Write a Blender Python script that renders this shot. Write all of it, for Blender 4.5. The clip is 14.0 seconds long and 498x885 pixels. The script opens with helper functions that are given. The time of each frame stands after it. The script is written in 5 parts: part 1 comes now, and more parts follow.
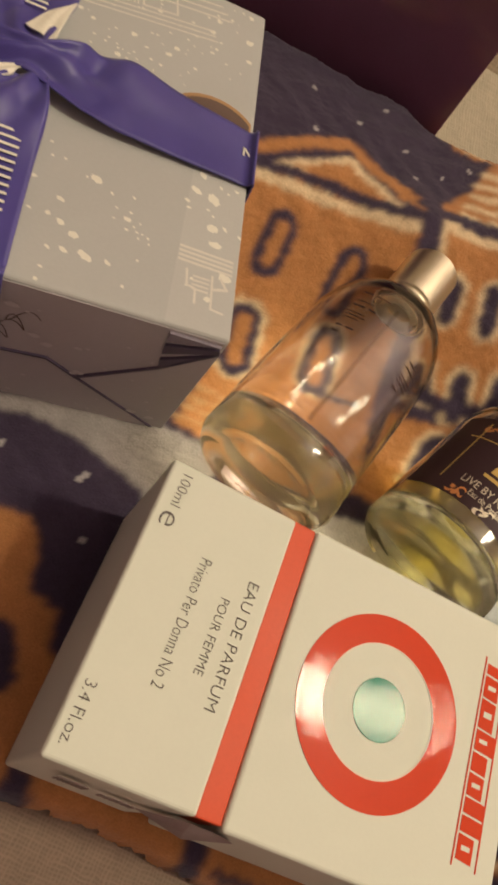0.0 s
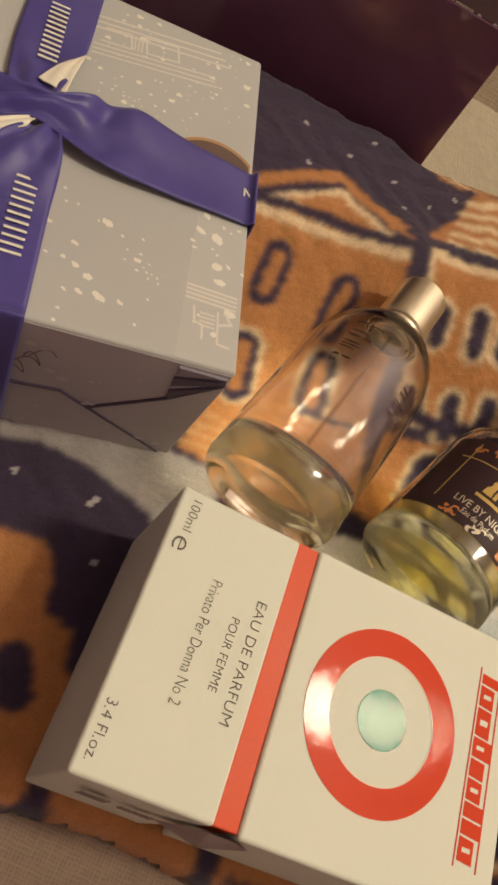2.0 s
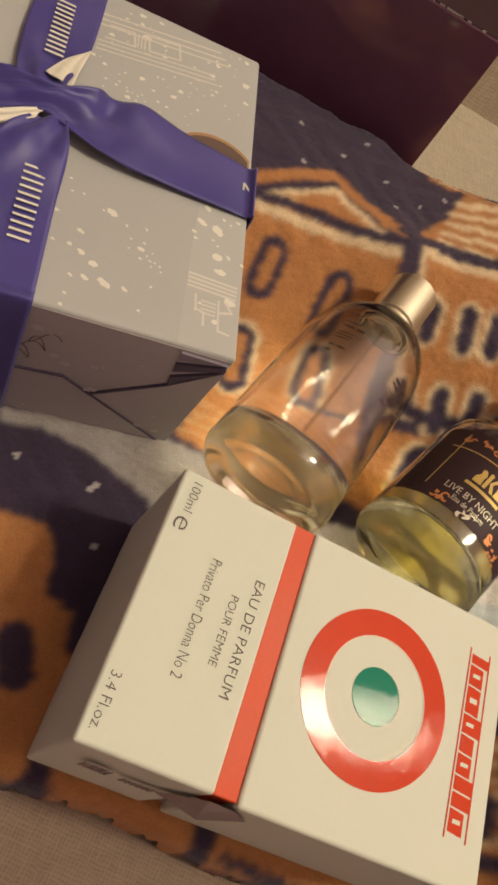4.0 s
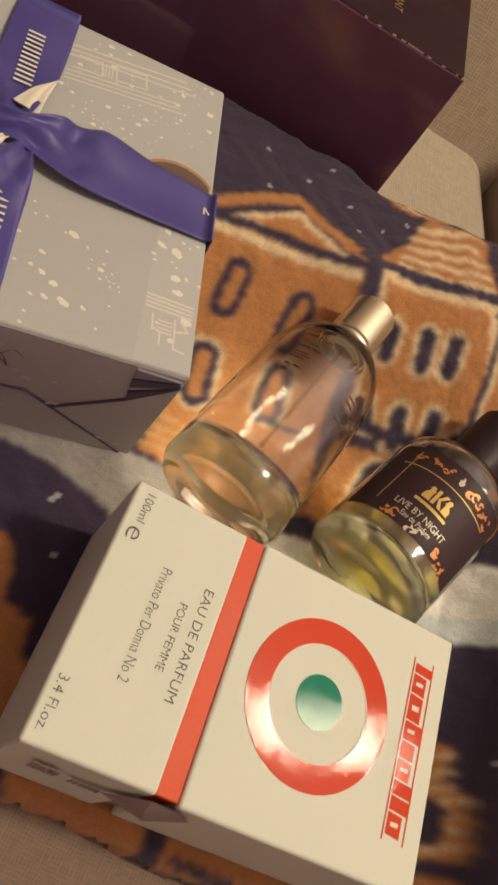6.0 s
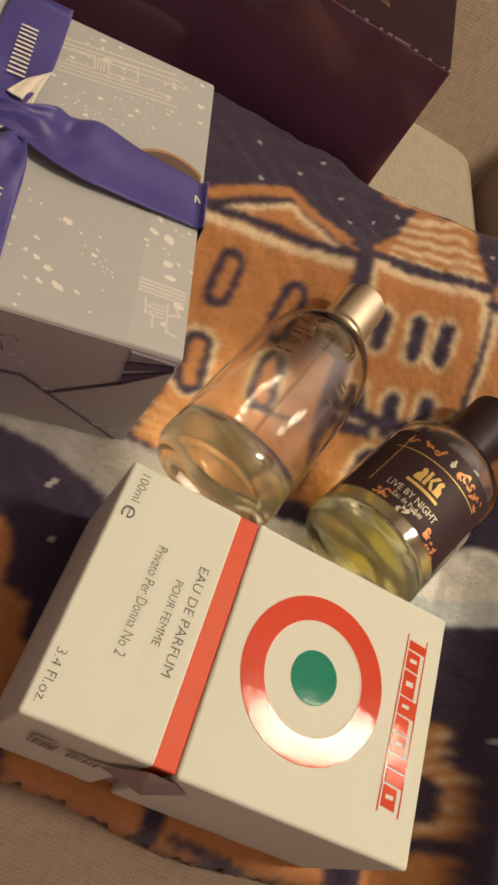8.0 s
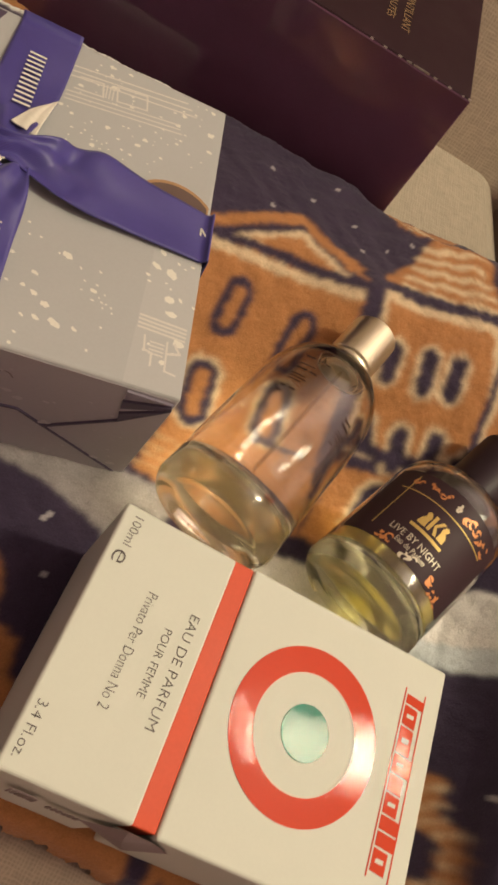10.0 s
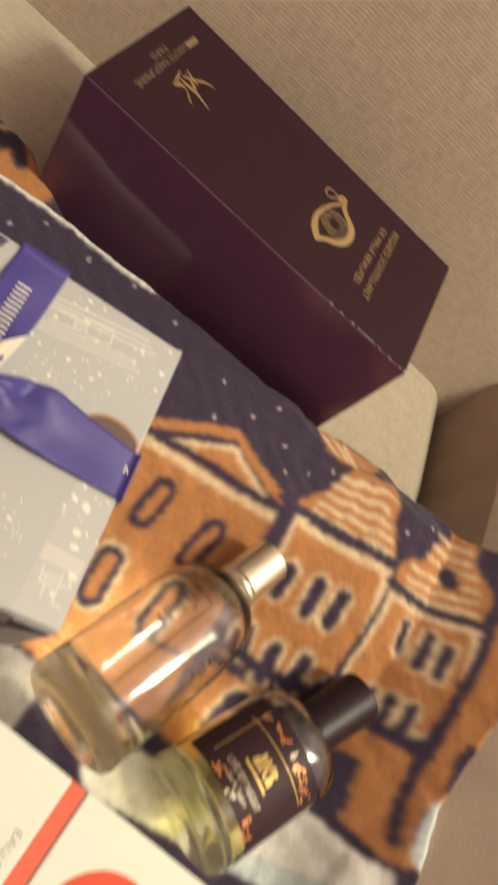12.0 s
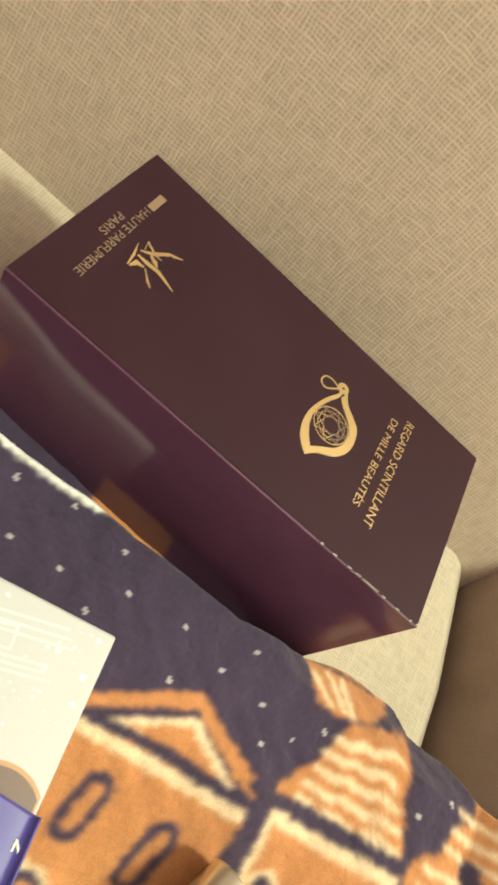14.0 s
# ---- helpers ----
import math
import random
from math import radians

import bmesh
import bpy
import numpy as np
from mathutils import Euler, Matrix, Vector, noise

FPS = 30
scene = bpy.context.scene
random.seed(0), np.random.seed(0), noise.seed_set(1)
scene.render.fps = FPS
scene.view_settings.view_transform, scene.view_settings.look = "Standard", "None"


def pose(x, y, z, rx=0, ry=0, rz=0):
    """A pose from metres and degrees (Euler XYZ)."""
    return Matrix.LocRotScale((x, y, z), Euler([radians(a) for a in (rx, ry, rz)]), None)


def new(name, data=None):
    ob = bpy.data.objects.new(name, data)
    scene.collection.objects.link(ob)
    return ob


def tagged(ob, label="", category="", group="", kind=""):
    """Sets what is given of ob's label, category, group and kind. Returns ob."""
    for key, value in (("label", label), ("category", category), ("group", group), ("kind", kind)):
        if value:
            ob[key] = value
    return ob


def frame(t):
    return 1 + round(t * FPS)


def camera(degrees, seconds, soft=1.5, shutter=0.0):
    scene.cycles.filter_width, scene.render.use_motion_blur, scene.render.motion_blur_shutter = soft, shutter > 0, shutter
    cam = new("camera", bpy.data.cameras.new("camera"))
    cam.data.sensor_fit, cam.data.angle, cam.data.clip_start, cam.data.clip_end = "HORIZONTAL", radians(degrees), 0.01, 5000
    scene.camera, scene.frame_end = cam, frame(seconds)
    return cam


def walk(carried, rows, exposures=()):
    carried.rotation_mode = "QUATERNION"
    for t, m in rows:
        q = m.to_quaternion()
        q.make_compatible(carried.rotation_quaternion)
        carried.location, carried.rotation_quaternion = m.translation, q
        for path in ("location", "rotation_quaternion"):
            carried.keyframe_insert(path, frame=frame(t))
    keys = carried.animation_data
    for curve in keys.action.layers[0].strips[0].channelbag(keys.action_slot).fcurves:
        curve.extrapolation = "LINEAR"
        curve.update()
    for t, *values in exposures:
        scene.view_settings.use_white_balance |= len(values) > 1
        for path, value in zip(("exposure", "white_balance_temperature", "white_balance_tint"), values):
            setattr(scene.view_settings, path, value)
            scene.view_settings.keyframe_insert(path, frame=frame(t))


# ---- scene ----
cam = camera(39.99, 14.0, soft=3.0, shutter=0.9)
PATH = [
    (0.0, -0.0244, -0.0769, 0.2454, 20.87, -22.98, 21.07),
    (0.5, -0.0293, -0.0777, 0.2482, 21.30, -23.36, 21.46),
    (1.0, -0.0279, -0.0779, 0.2496, 21.87, -23.01, 20.48),
    (1.5, -0.0310, -0.0803, 0.2511, 21.90, -23.38, 20.18),
    (2.0, -0.0337, -0.0794, 0.2545, 22.10, -23.63, 19.80),
    (4.5, -0.0354, -0.0901, 0.2568, 23.07, -25.10, 19.68),
    (5.0, -0.0288, -0.0864, 0.2667, 23.43, -25.36, 19.96),
    (5.5, -0.0260, -0.0841, 0.2663, 23.47, -25.65, 19.92),
    (6.0, -0.0282, -0.0896, 0.2683, 23.57, -26.07, 20.10),
    (6.5, -0.0277, -0.0950, 0.2706, 24.09, -25.98, 19.74),
    (7.0, -0.0251, -0.0989, 0.2708, 24.24, -26.14, 19.55),
    (7.5, -0.0250, -0.0974, 0.2706, 24.22, -26.15, 19.65),
    (8.0, -0.0235, -0.0976, 0.2693, 24.43, -25.84, 19.33),
    (10.5, -0.0226, -0.0789, 0.2737, 22.90, -25.50, 23.91),
    (11.0, -0.0123, -0.0721, 0.2930, 21.65, -27.78, 26.70),
    (11.5, -0.0241, -0.0498, 0.3272, 20.91, -30.09, 29.46),
    (12.0, -0.0541, -0.0335, 0.3357, 20.50, -33.11, 35.57),
    (12.5, -0.0703, 0.0129, 0.3239, 20.00, -31.34, 37.41),
    (13.0, -0.0910, 0.0639, 0.3094, 21.46, -31.80, 36.41),
    (13.5, -0.0954, 0.0801, 0.3133, 20.72, -31.64, 38.20),
    (14.0, -0.0911, 0.0833, 0.3174, 21.74, -31.68, 37.91),
]
walk(cam, [(t, pose(x, y, z, rx, ry, rz)) for t, x, y, z, rx, ry, rz in PATH],
     exposures=[(0.0, -0.07, 6280, 10), (4.3, 0.01, 6200, 10), (8.2, 0.03, 6200, 10), (10.8, 0.05, 6150, 10), (11.5, 0.25, 6150, 7), (12.0, 0.57, 5850, 5), (12.5, 0.48, 5800, 5), (13.0, 0.58, 5850, 5), (13.5, 0.87, 5900, -3), (14.0, 1.22, 5480, -9)])

# ---- world, lamp, room light ----
world = bpy.data.worlds.new("world")
scene.world = world
world.use_nodes = True
world.node_tree.nodes["Background"].inputs["Color"].default_value = (1.0, 0.82, 0.6, 1)
world.node_tree.nodes["Background"].inputs["Strength"].default_value = 0.05

# a ceiling fitting with two bulbs side by side
for x, y in ((0.880, 0.290), (1.100, 0.330)):
    bulb = new("ceiling_bulb_light", bpy.data.lights.new("ceiling_bulb_light", "POINT"))
    bulb.data.shadow_soft_size = 0.080
    bulb.data.energy, bulb.data.color = 37.0, (1.0, 0.876, 0.580)
    bulb.location = (x, y, 1.68)


# ---- materials ----
def node_material(name):
    m = bpy.data.materials.new(name)
    m.use_nodes = True
    nt = m.node_tree
    return m, nt, nt.nodes["Principled BSDF"]


def link(nt, a, b):
    nt.links.new(a, b)


def object_coords(nt, scale=(1, 1, 1), turn=(0, 0, 0)):
    tc, mp = nt.nodes.new("ShaderNodeTexCoord"), nt.nodes.new("ShaderNodeMapping")
    mp.inputs["Scale"].default_value = scale
    mp.inputs["Rotation"].default_value = [radians(a) for a in turn]
    link(nt, tc.outputs["Object"], mp.inputs["Vector"])
    return mp.outputs["Vector"]


def noise_node(nt, vec, scale, detail=4.0, rough=0.6):
    n = nt.nodes.new("ShaderNodeTexNoise")
    n.inputs["Scale"].default_value, n.inputs["Detail"].default_value, n.inputs["Roughness"].default_value = scale, detail, rough
    link(nt, vec, n.inputs["Vector"])
    return n.outputs["Fac"]


def ramp(nt, fac, stops):
    r = nt.nodes.new("ShaderNodeValToRGB")
    while len(r.color_ramp.elements) < len(stops):
        r.color_ramp.elements.new(0.5)
    for e, (p, c) in zip(r.color_ramp.elements, stops):
        e.position, e.color = p, (*c, 1)
    link(nt, fac, r.inputs["Fac"])
    return r.outputs["Color"]


def mixed(nt, fac, a, b, blend="MIX"):
    m = nt.nodes.new("ShaderNodeMix")
    m.data_type, m.blend_type = "RGBA", blend
    for value, socket in ((fac, m.inputs[0]), (a, m.inputs[6]), (b, m.inputs[7])):
        if isinstance(value, bpy.types.NodeSocket):
            link(nt, value, socket)
        else:
            socket.default_value = value if isinstance(value, float) else (*value, 1)
    return m.outputs[2]


def bump(nt, height, bsdf, strength, distance):
    b = nt.nodes.new("ShaderNodeBump")
    b.inputs["Strength"].default_value, b.inputs["Distance"].default_value = strength, distance
    link(nt, height, b.inputs["Height"])
    link(nt, b.outputs["Normal"], bsdf.inputs["Normal"])


def math_node(nt, op, a, b=0.5):
    m = nt.nodes.new("ShaderNodeMath")
    m.operation = op
    for value, socket in ((a, m.inputs[0]), (b, m.inputs[1])):
        if isinstance(value, bpy.types.NodeSocket):
            link(nt, value, socket)
        else:
            socket.default_value = value
    return m.outputs[0]


def surface(name, colour, rough=0.5, metal=0.0, vary=0.12, coarse=25.0, fine=900.0, relief=0.2, depth=0.0003, coat=0.0, sheen=0.0, spec=0.5):
    """A painted or printed surface with two scales of variation and a fine relief."""
    m, nt, bsdf = node_material(name)
    vec = object_coords(nt)
    big, small = noise_node(nt, vec, coarse), noise_node(nt, vec, fine, 3.0)
    low = tuple(c * (1 - vary) for c in colour)
    high = tuple(min(1.0, c * (1 + vary)) for c in colour)
    base = ramp(nt, big, [(0.3, low), (0.7, high)])
    base = mixed(nt, 0.25, base, ramp(nt, small, [(0.35, low), (0.65, high)]))
    link(nt, base, bsdf.inputs["Base Color"])
    bsdf.inputs["Metallic"].default_value = metal
    link(nt, ramp(nt, big, [(0.3, (rough * 0.85,) * 3), (0.7, (min(1, rough * 1.15),) * 3)]), bsdf.inputs["Roughness"])
    bsdf.inputs["Coat Weight"].default_value = coat
    bsdf.inputs["Specular IOR Level"].default_value = spec
    bsdf.inputs["Coat Roughness"].default_value = 0.08
    bsdf.inputs["Sheen Weight"].default_value = sheen
    if relief:
        bump(nt, small, bsdf, relief, depth)
    return m


def foil(name, colour, spec):
    """Hot-stamped foil: mirror-bright, with brushed ripples from the press along the carton's width."""
    m = surface(name, colour, 0.04, vary=0.05, fine=700, relief=0.0, spec=spec)
    nt = m.node_tree
    ripples = noise_node(nt, object_coords(nt, (1.0, 0.3, 1.0), (0, 0, 8)), 480, 4.0, 0.62)
    bump(nt, ripples, nt.nodes["Principled BSDF"], 0.75, 0.0001)
    return m


def weave(name, colour, axes, pitch, turn=(0, 0, 0)):
    """Slubby basket weave: two crossed sets of threads with uneven thickness and tone."""
    m, nt, bsdf = node_material(name)
    vec = object_coords(nt, turn=turn)
    bend = noise_node(nt, vec, 140, 2.0)
    threads = []
    for axis in axes:
        w = nt.nodes.new("ShaderNodeTexWave")
        w.bands_direction = axis
        w.inputs["Scale"].default_value = 0.314 / pitch
        w.inputs["Distortion"].default_value = 5.0
        w.inputs["Detail"].default_value = 3.0
        w.inputs["Detail Scale"].default_value = 0.8
        link(nt, vec, w.inputs["Vector"])
        long, sc = nt.nodes.new("ShaderNodeTexNoise"), nt.nodes.new("ShaderNodeMapping")
        sc.inputs["Scale"].default_value = {"X": (1, 0.22, 0.22), "Y": (0.22, 1, 0.22), "Z": (0.22, 0.22, 1)}[axis]
        link(nt, vec, sc.inputs["Vector"])
        link(nt, sc.outputs["Vector"], long.inputs["Vector"])
        long.inputs["Scale"].default_value, long.inputs["Detail"].default_value = 0.95 / pitch, 3.0
        slub = nt.nodes.new("ShaderNodeMapRange")
        slub.inputs["From Min"].default_value, slub.inputs["From Max"].default_value = 0.32, 0.68
        link(nt, long.outputs["Fac"], slub.inputs["Value"])
        threads.append(math_node(nt, "ADD", math_node(nt, "MULTIPLY", w.outputs["Fac"], 0.5), math_node(nt, "MULTIPLY", slub.outputs["Result"], 0.5)))
    height = math_node(nt, "ADD", math_node(nt, "MULTIPLY", math_node(nt, "MAXIMUM", threads[0], threads[1]), 0.6), math_node(nt, "MULTIPLY", math_node(nt, "ADD", threads[0], threads[1]), 0.15))
    height = math_node(nt, "ADD", height, math_node(nt, "MULTIPLY", bend, 0.12))
    tone = ramp(nt, height, [(0.25, tuple(c * 0.80 for c in colour)), (0.55, colour), (0.85, tuple(min(1, c * 1.16) for c in colour))])
    stain = ramp(nt, noise_node(nt, vec, 7.0, 5.0), [(0.3, (0.86,) * 3), (0.7, (1.0,) * 3)])
    link(nt, mixed(nt, 1.0, tone, stain, "MULTIPLY"), bsdf.inputs["Base Color"])
    bsdf.inputs["Roughness"].default_value = 0.9
    bsdf.inputs["Sheen Weight"].default_value = 0.25
    bump(nt, height, bsdf, 0.42, 0.0007)
    return m


def fleece(name):
    """Printed fleece: colour from the print, with matted tufts and fine pile."""
    m, nt, bsdf = node_material(name)
    vec = object_coords(nt)
    at = nt.nodes.new("ShaderNodeAttribute")
    at.attribute_name = "print"
    tuft, pile = noise_node(nt, vec, 160, 4.0, 0.7), noise_node(nt, vec, 1500, 2.0)
    shade = mixed(nt, 0.5, ramp(nt, tuft, [(0.3, (0.74,) * 3), (0.7, (1.08,) * 3)]), ramp(nt, pile, [(0.3, (0.72,) * 3), (0.7, (1.12,) * 3)]))
    link(nt, mixed(nt, 1.0, at.outputs["Color"], shade, "MULTIPLY"), bsdf.inputs["Base Color"])
    bsdf.inputs["Roughness"].default_value = 0.95
    bsdf.inputs["Specular IOR Level"].default_value = 0.2
    bsdf.inputs["Sheen Weight"].default_value = 0.12
    bsdf.inputs["Sheen Roughness"].default_value = 0.6
    bump(nt, math_node(nt, "ADD", tuft, math_node(nt, "MULTIPLY", pile, 0.5)), bsdf, 0.55, 0.0012)
    return m


def thin_glass(name, tint, gloss=0.015, straight=0.035, power=4.0, most=0.8, haze=0.0, glow=(1, 1, 1)):
    """A thin clear wall: see-through, with mirror gloss that grows at a grazing view."""
    m = bpy.data.materials.new(name)
    m.use_nodes = True
    nt = m.node_tree
    nt.nodes.remove(nt.nodes["Principled BSDF"])
    clear, shine, both, rim = (nt.nodes.new("ShaderNode" + k) for k in ("BsdfTransparent", "BsdfGlossy", "MixShader", "LayerWeight"))
    clear.inputs["Color"].default_value = (*tint, 1)
    shine.inputs["Roughness"].default_value = gloss
    rim.inputs["Blend"].default_value = 0.5
    grazing = math_node(nt, "MULTIPLY", math_node(nt, "POWER", rim.outputs["Facing"], power), most)
    link(nt, math_node(nt, "ADD", grazing, straight), both.inputs["Fac"])
    link(nt, clear.outputs["BSDF"], both.inputs[1])
    link(nt, shine.outputs["BSDF"], both.inputs[2])
    # haze spreads light in the glow colour and so brightens the wall
    spread, all_in = nt.nodes.new("ShaderNodeBsdfTranslucent"), nt.nodes.new("ShaderNodeMixShader")
    spread.inputs["Color"].default_value = (*glow, 1)
    all_in.inputs["Fac"].default_value = haze
    link(nt, both.outputs["Shader"], all_in.inputs[1])
    link(nt, spread.outputs["BSDF"], all_in.inputs[2])
    link(nt, all_in.outputs["Shader"], nt.nodes["Material Output"].inputs["Surface"])
    return m


def solid_glass(name, tint, ior=1.40, blur=0.02, coat=0.0):
    """Clear glass that bends the light."""
    m, nt, bsdf = node_material(name)
    bsdf.inputs["Base Color"].default_value = (*tint, 1)
    bsdf.inputs["Transmission Weight"].default_value = 1.0
    bsdf.inputs["IOR"].default_value = ior
    bsdf.inputs["Coat Weight"].default_value = coat
    bsdf.inputs["Coat Roughness"].default_value = 0.08
    vec = object_coords(nt)
    link(nt, ramp(nt, noise_node(nt, vec, 90, 2.0), [(0.3, (0.0,) * 3), (0.7, (blur,) * 3)]), bsdf.inputs["Roughness"])
    return m


CARD = surface("white_card", (0.67, 0.69, 0.60), 0.6, vary=0.03, relief=0.08, depth=0.0002, spec=0.2)
CARD_INSIDE = surface("grey_card_inside", (0.30, 0.24, 0.24), 0.7, vary=0.1)
RED_CARD = surface("red_card", (0.66, 0.085, 0.03), 0.5, spec=0.3, vary=0.08, relief=0.1)
RED_FOIL = foil("red_foil", (0.60, 0.060, 0.020), 0.15)
GREEN_FOIL = foil("green_foil", (0.018, 0.22, 0.145), 0.07)
SILVER_LINE = surface("pale_foil", (0.72, 0.66, 0.56), 0.55, spec=0.2)
INK = surface("grey_ink", (0.14, 0.125, 0.12), 0.8, vary=0.2, spec=0.1)
FAINT_INK = surface("faint_grey_ink", (0.33, 0.28, 0.26), 0.8, vary=0.2, spec=0.05)
WRAP = surface("grey_wrapping_paper", (0.425, 0.430, 0.425), 0.5, vary=0.05, relief=0.12, coarse=14)
WRAP_OVER = surface("pearly_wrapping_paper", (0.46, 0.465, 0.455), 0.36, vary=0.05, relief=0.12, coarse=14)
# same paper as WRAP, with the mauve of its shaded side put in
WRAP_SIDE = surface("wrapping_paper_with_mauve_shade", (0.43, 0.405, 0.43), 0.5, vary=0.07, relief=0.12, coarse=14)
FLECK = surface("cream_print", (0.72, 0.70, 0.62), 0.5, vary=0.08)
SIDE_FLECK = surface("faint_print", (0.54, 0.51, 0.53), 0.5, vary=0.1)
SKETCH = surface("pale_line_print", (0.63, 0.605, 0.55), 0.5, vary=0.08)
# for dark print, and for the shade painted along the front folds
WRAP_DARK = surface("dark_purple_print_and_fold_shade", (0.07, 0.05, 0.09), 0.45)
WRAP_GREY = surface("mauve_grey_print", (0.22, 0.19, 0.24), 0.45)
WRAP_BROWN = surface("brown_print", (0.12, 0.075, 0.06), 0.5)
WRAP_TAN = surface("tan_print", (0.38, 0.22, 0.10), 0.5)
WRAP_RED = surface("red_print", (0.5, 0.06, 0.04), 0.5)
WRAP_PEACH = surface("peach_print", (0.55, 0.36, 0.24), 0.5)
SATIN_BACK = surface("cream_ribbon_back", (0.72, 0.68, 0.58), 0.5, relief=0.3)
BLACK_MATT = surface("black_brown_matt_card", (0.0285, 0.0108, 0.0165), 0.55, vary=0.12, relief=0.06, spec=0.16)
BLACK_GLOSS = surface("black_gloss_card", (0.125, 0.052, 0.095), 0.07, vary=0.1, relief=0.015)
# pale colour for the glint painted on the dark carton's edge
EDGE_GLINT = surface("painted_edge_glint", (0.42, 0.37, 0.33), 0.35, vary=0.2, fine=1500)
GOLD = surface("gold_foil", (0.72, 0.56, 0.27), 0.30, metal=0.85, vary=0.1, fine=1500, relief=0.15)
LABEL_GOLD = surface("label_gold_print", (0.60, 0.42, 0.12), 0.5, metal=0.35, vary=0.15, fine=1500)
DULL_GOLD = surface("dull_gold_foil", (0.34, 0.25, 0.16), 0.45, metal=0.5, vary=0.1)
BRUSHED_GOLD = surface("brushed_pale_gold", (0.78, 0.73, 0.55), 0.32, metal=1.0, vary=0.05, fine=1200, relief=0.1)
BLACK_CAP = surface("black_cap_plastic", (0.020, 0.010, 0.015), 0.38, vary=0.2, spec=0.25)
LABEL = surface("dark_brown_label", (0.038, 0.017, 0.022), 0.55, vary=0.1, spec=0.25)
LABEL_INK = surface("silver_label_print", (0.62, 0.55, 0.42), 0.4, metal=0.2)
LABEL_ORANGE = surface("copper_label_print", (0.62, 0.25, 0.08), 0.4, metal=0.3)
TUBE = thin_glass("clear_tube", (0.86, 0.82, 0.74), 0.1)
GLASS_WALL = solid_glass("clear_glass_wall", (0.945, 0.925, 0.885), 1.46, 0.0, 0.25)
# the liquid is clear; its haze paints in the light it gathers
YELLOW = thin_glass("yellow_liquid", (0.985, 0.935, 0.62), 0.03, 0.01, 3.0, 0.1, 0.16, (1.0, 0.87, 0.36))
YELLOW_BASE = solid_glass("thick_glass_foot_with_yellow_cast", (0.995, 0.99, 0.95), 1.22)
# hazy fillers standing in for the light that thick glass gathers
GLASS_GLOW = thin_glass("warm_glow_in_glass", (0.995, 0.985, 0.95), 0.03, 0.02, 3.0, 0.25, 0.11, (1.0, 0.80, 0.42))
YELLOW_GLOW = thin_glass("pale_yellow_glow_in_glass", (0.99, 0.985, 0.95), 0.03, 0.02, 3.0, 0.2, 0.07, (1.0, 0.95, 0.72))
GLASS_PRINT = surface("dark_print_on_glass", (0.055, 0.032, 0.028), 0.8, spec=0.0)
SOFA_BACK = weave("beige_woven_back", (0.46, 0.368, 0.275), ("X", "Z"), 0.0021, (0, 3, -8))
SOFA_SEAT = weave("beige_woven_seat", (0.45, 0.385, 0.29), ("X", "Y"), 0.0019, (0, 0, -8))
# ribbed seat fabric, browned by the shade that lies on the front
SOFA_FRONT = weave("shaded_ribbed_fabric", (0.235, 0.165, 0.125), ("X", "Y"), 0.0013, (0, 0, 4))
SOFA_ARM = surface("beige_woven_arm", (0.36, 0.275, 0.215), 0.92, vary=0.14, coarse=30, fine=620, relief=0.5, depth=0.0008, spec=0.15)
FLEECE = fleece("printed_fleece")
# unseen ceiling and walls, coloured to bounce a purplish fill light
CEILING = surface("unseen_mauve_ceiling_paint", (0.62, 0.55, 0.60), 0.9, vary=0.04, coarse=2, fine=120, depth=0.001)
PLASTER = surface("unseen_mauve_plaster", (0.80, 0.69, 0.76), 0.85, vary=0.04, coarse=2, fine=120, depth=0.001)
BOARDS = surface("brown_floor", (0.34, 0.22, 0.15), 0.5, vary=0.2, coarse=4, fine=60)


def satin(name):
    """Blue-violet satin with fine diagonal ribs."""
    m, nt, bsdf = node_material(name)
    vec = object_coords(nt, turn=(0, 0, 58))
    w = nt.nodes.new("ShaderNodeTexWave")
    w.inputs["Scale"].default_value, w.inputs["Distortion"].default_value = 0.314 / 0.00045, 0.4
    link(nt, vec, w.inputs["Vector"])
    big = noise_node(nt, vec, 60, 3.0)
    link(nt, mixed(nt, 0.5, ramp(nt, w.outputs["Fac"], [(0.2, (0.034, 0.026, 0.165)), (0.8, (0.066, 0.050, 0.285))]),
                   ramp(nt, big, [(0.3, (0.055, 0.045, 0.22)), (0.7, (0.08, 0.065, 0.30))])), bsdf.inputs["Base Color"])
    bsdf.inputs["Roughness"].default_value = 0.46
    bsdf.inputs["Anisotropic"].default_value = 0.5
    bsdf.inputs["Sheen Weight"].default_value = 0.12
    bump(nt, w.outputs["Fac"], bsdf, 0.12, 0.00012)
    return m


SATIN = satin("blue_violet_satin")


# ---- builders ----
def mesh_object(name, bm, material, smooth=False):
    me = bpy.data.meshes.new(name)
    bm.normal_update()
    bm.to_mesh(me)
    bm.free()
    if smooth:
        for p in me.polygons:
            p.use_smooth = True
    me.materials.append(material)
    return new(name, me)


def part(name, bm, material, parent, label="", smooth=False):
    ob = mesh_object(name, bm, material, smooth)
    ob.parent = parent
    if label:
        ob["label"] = label
    return ob


def thing(name, m, label, category, group=""):
    ob = new(name)
    ob.matrix_world = m
    return tagged(ob, label, category, group)


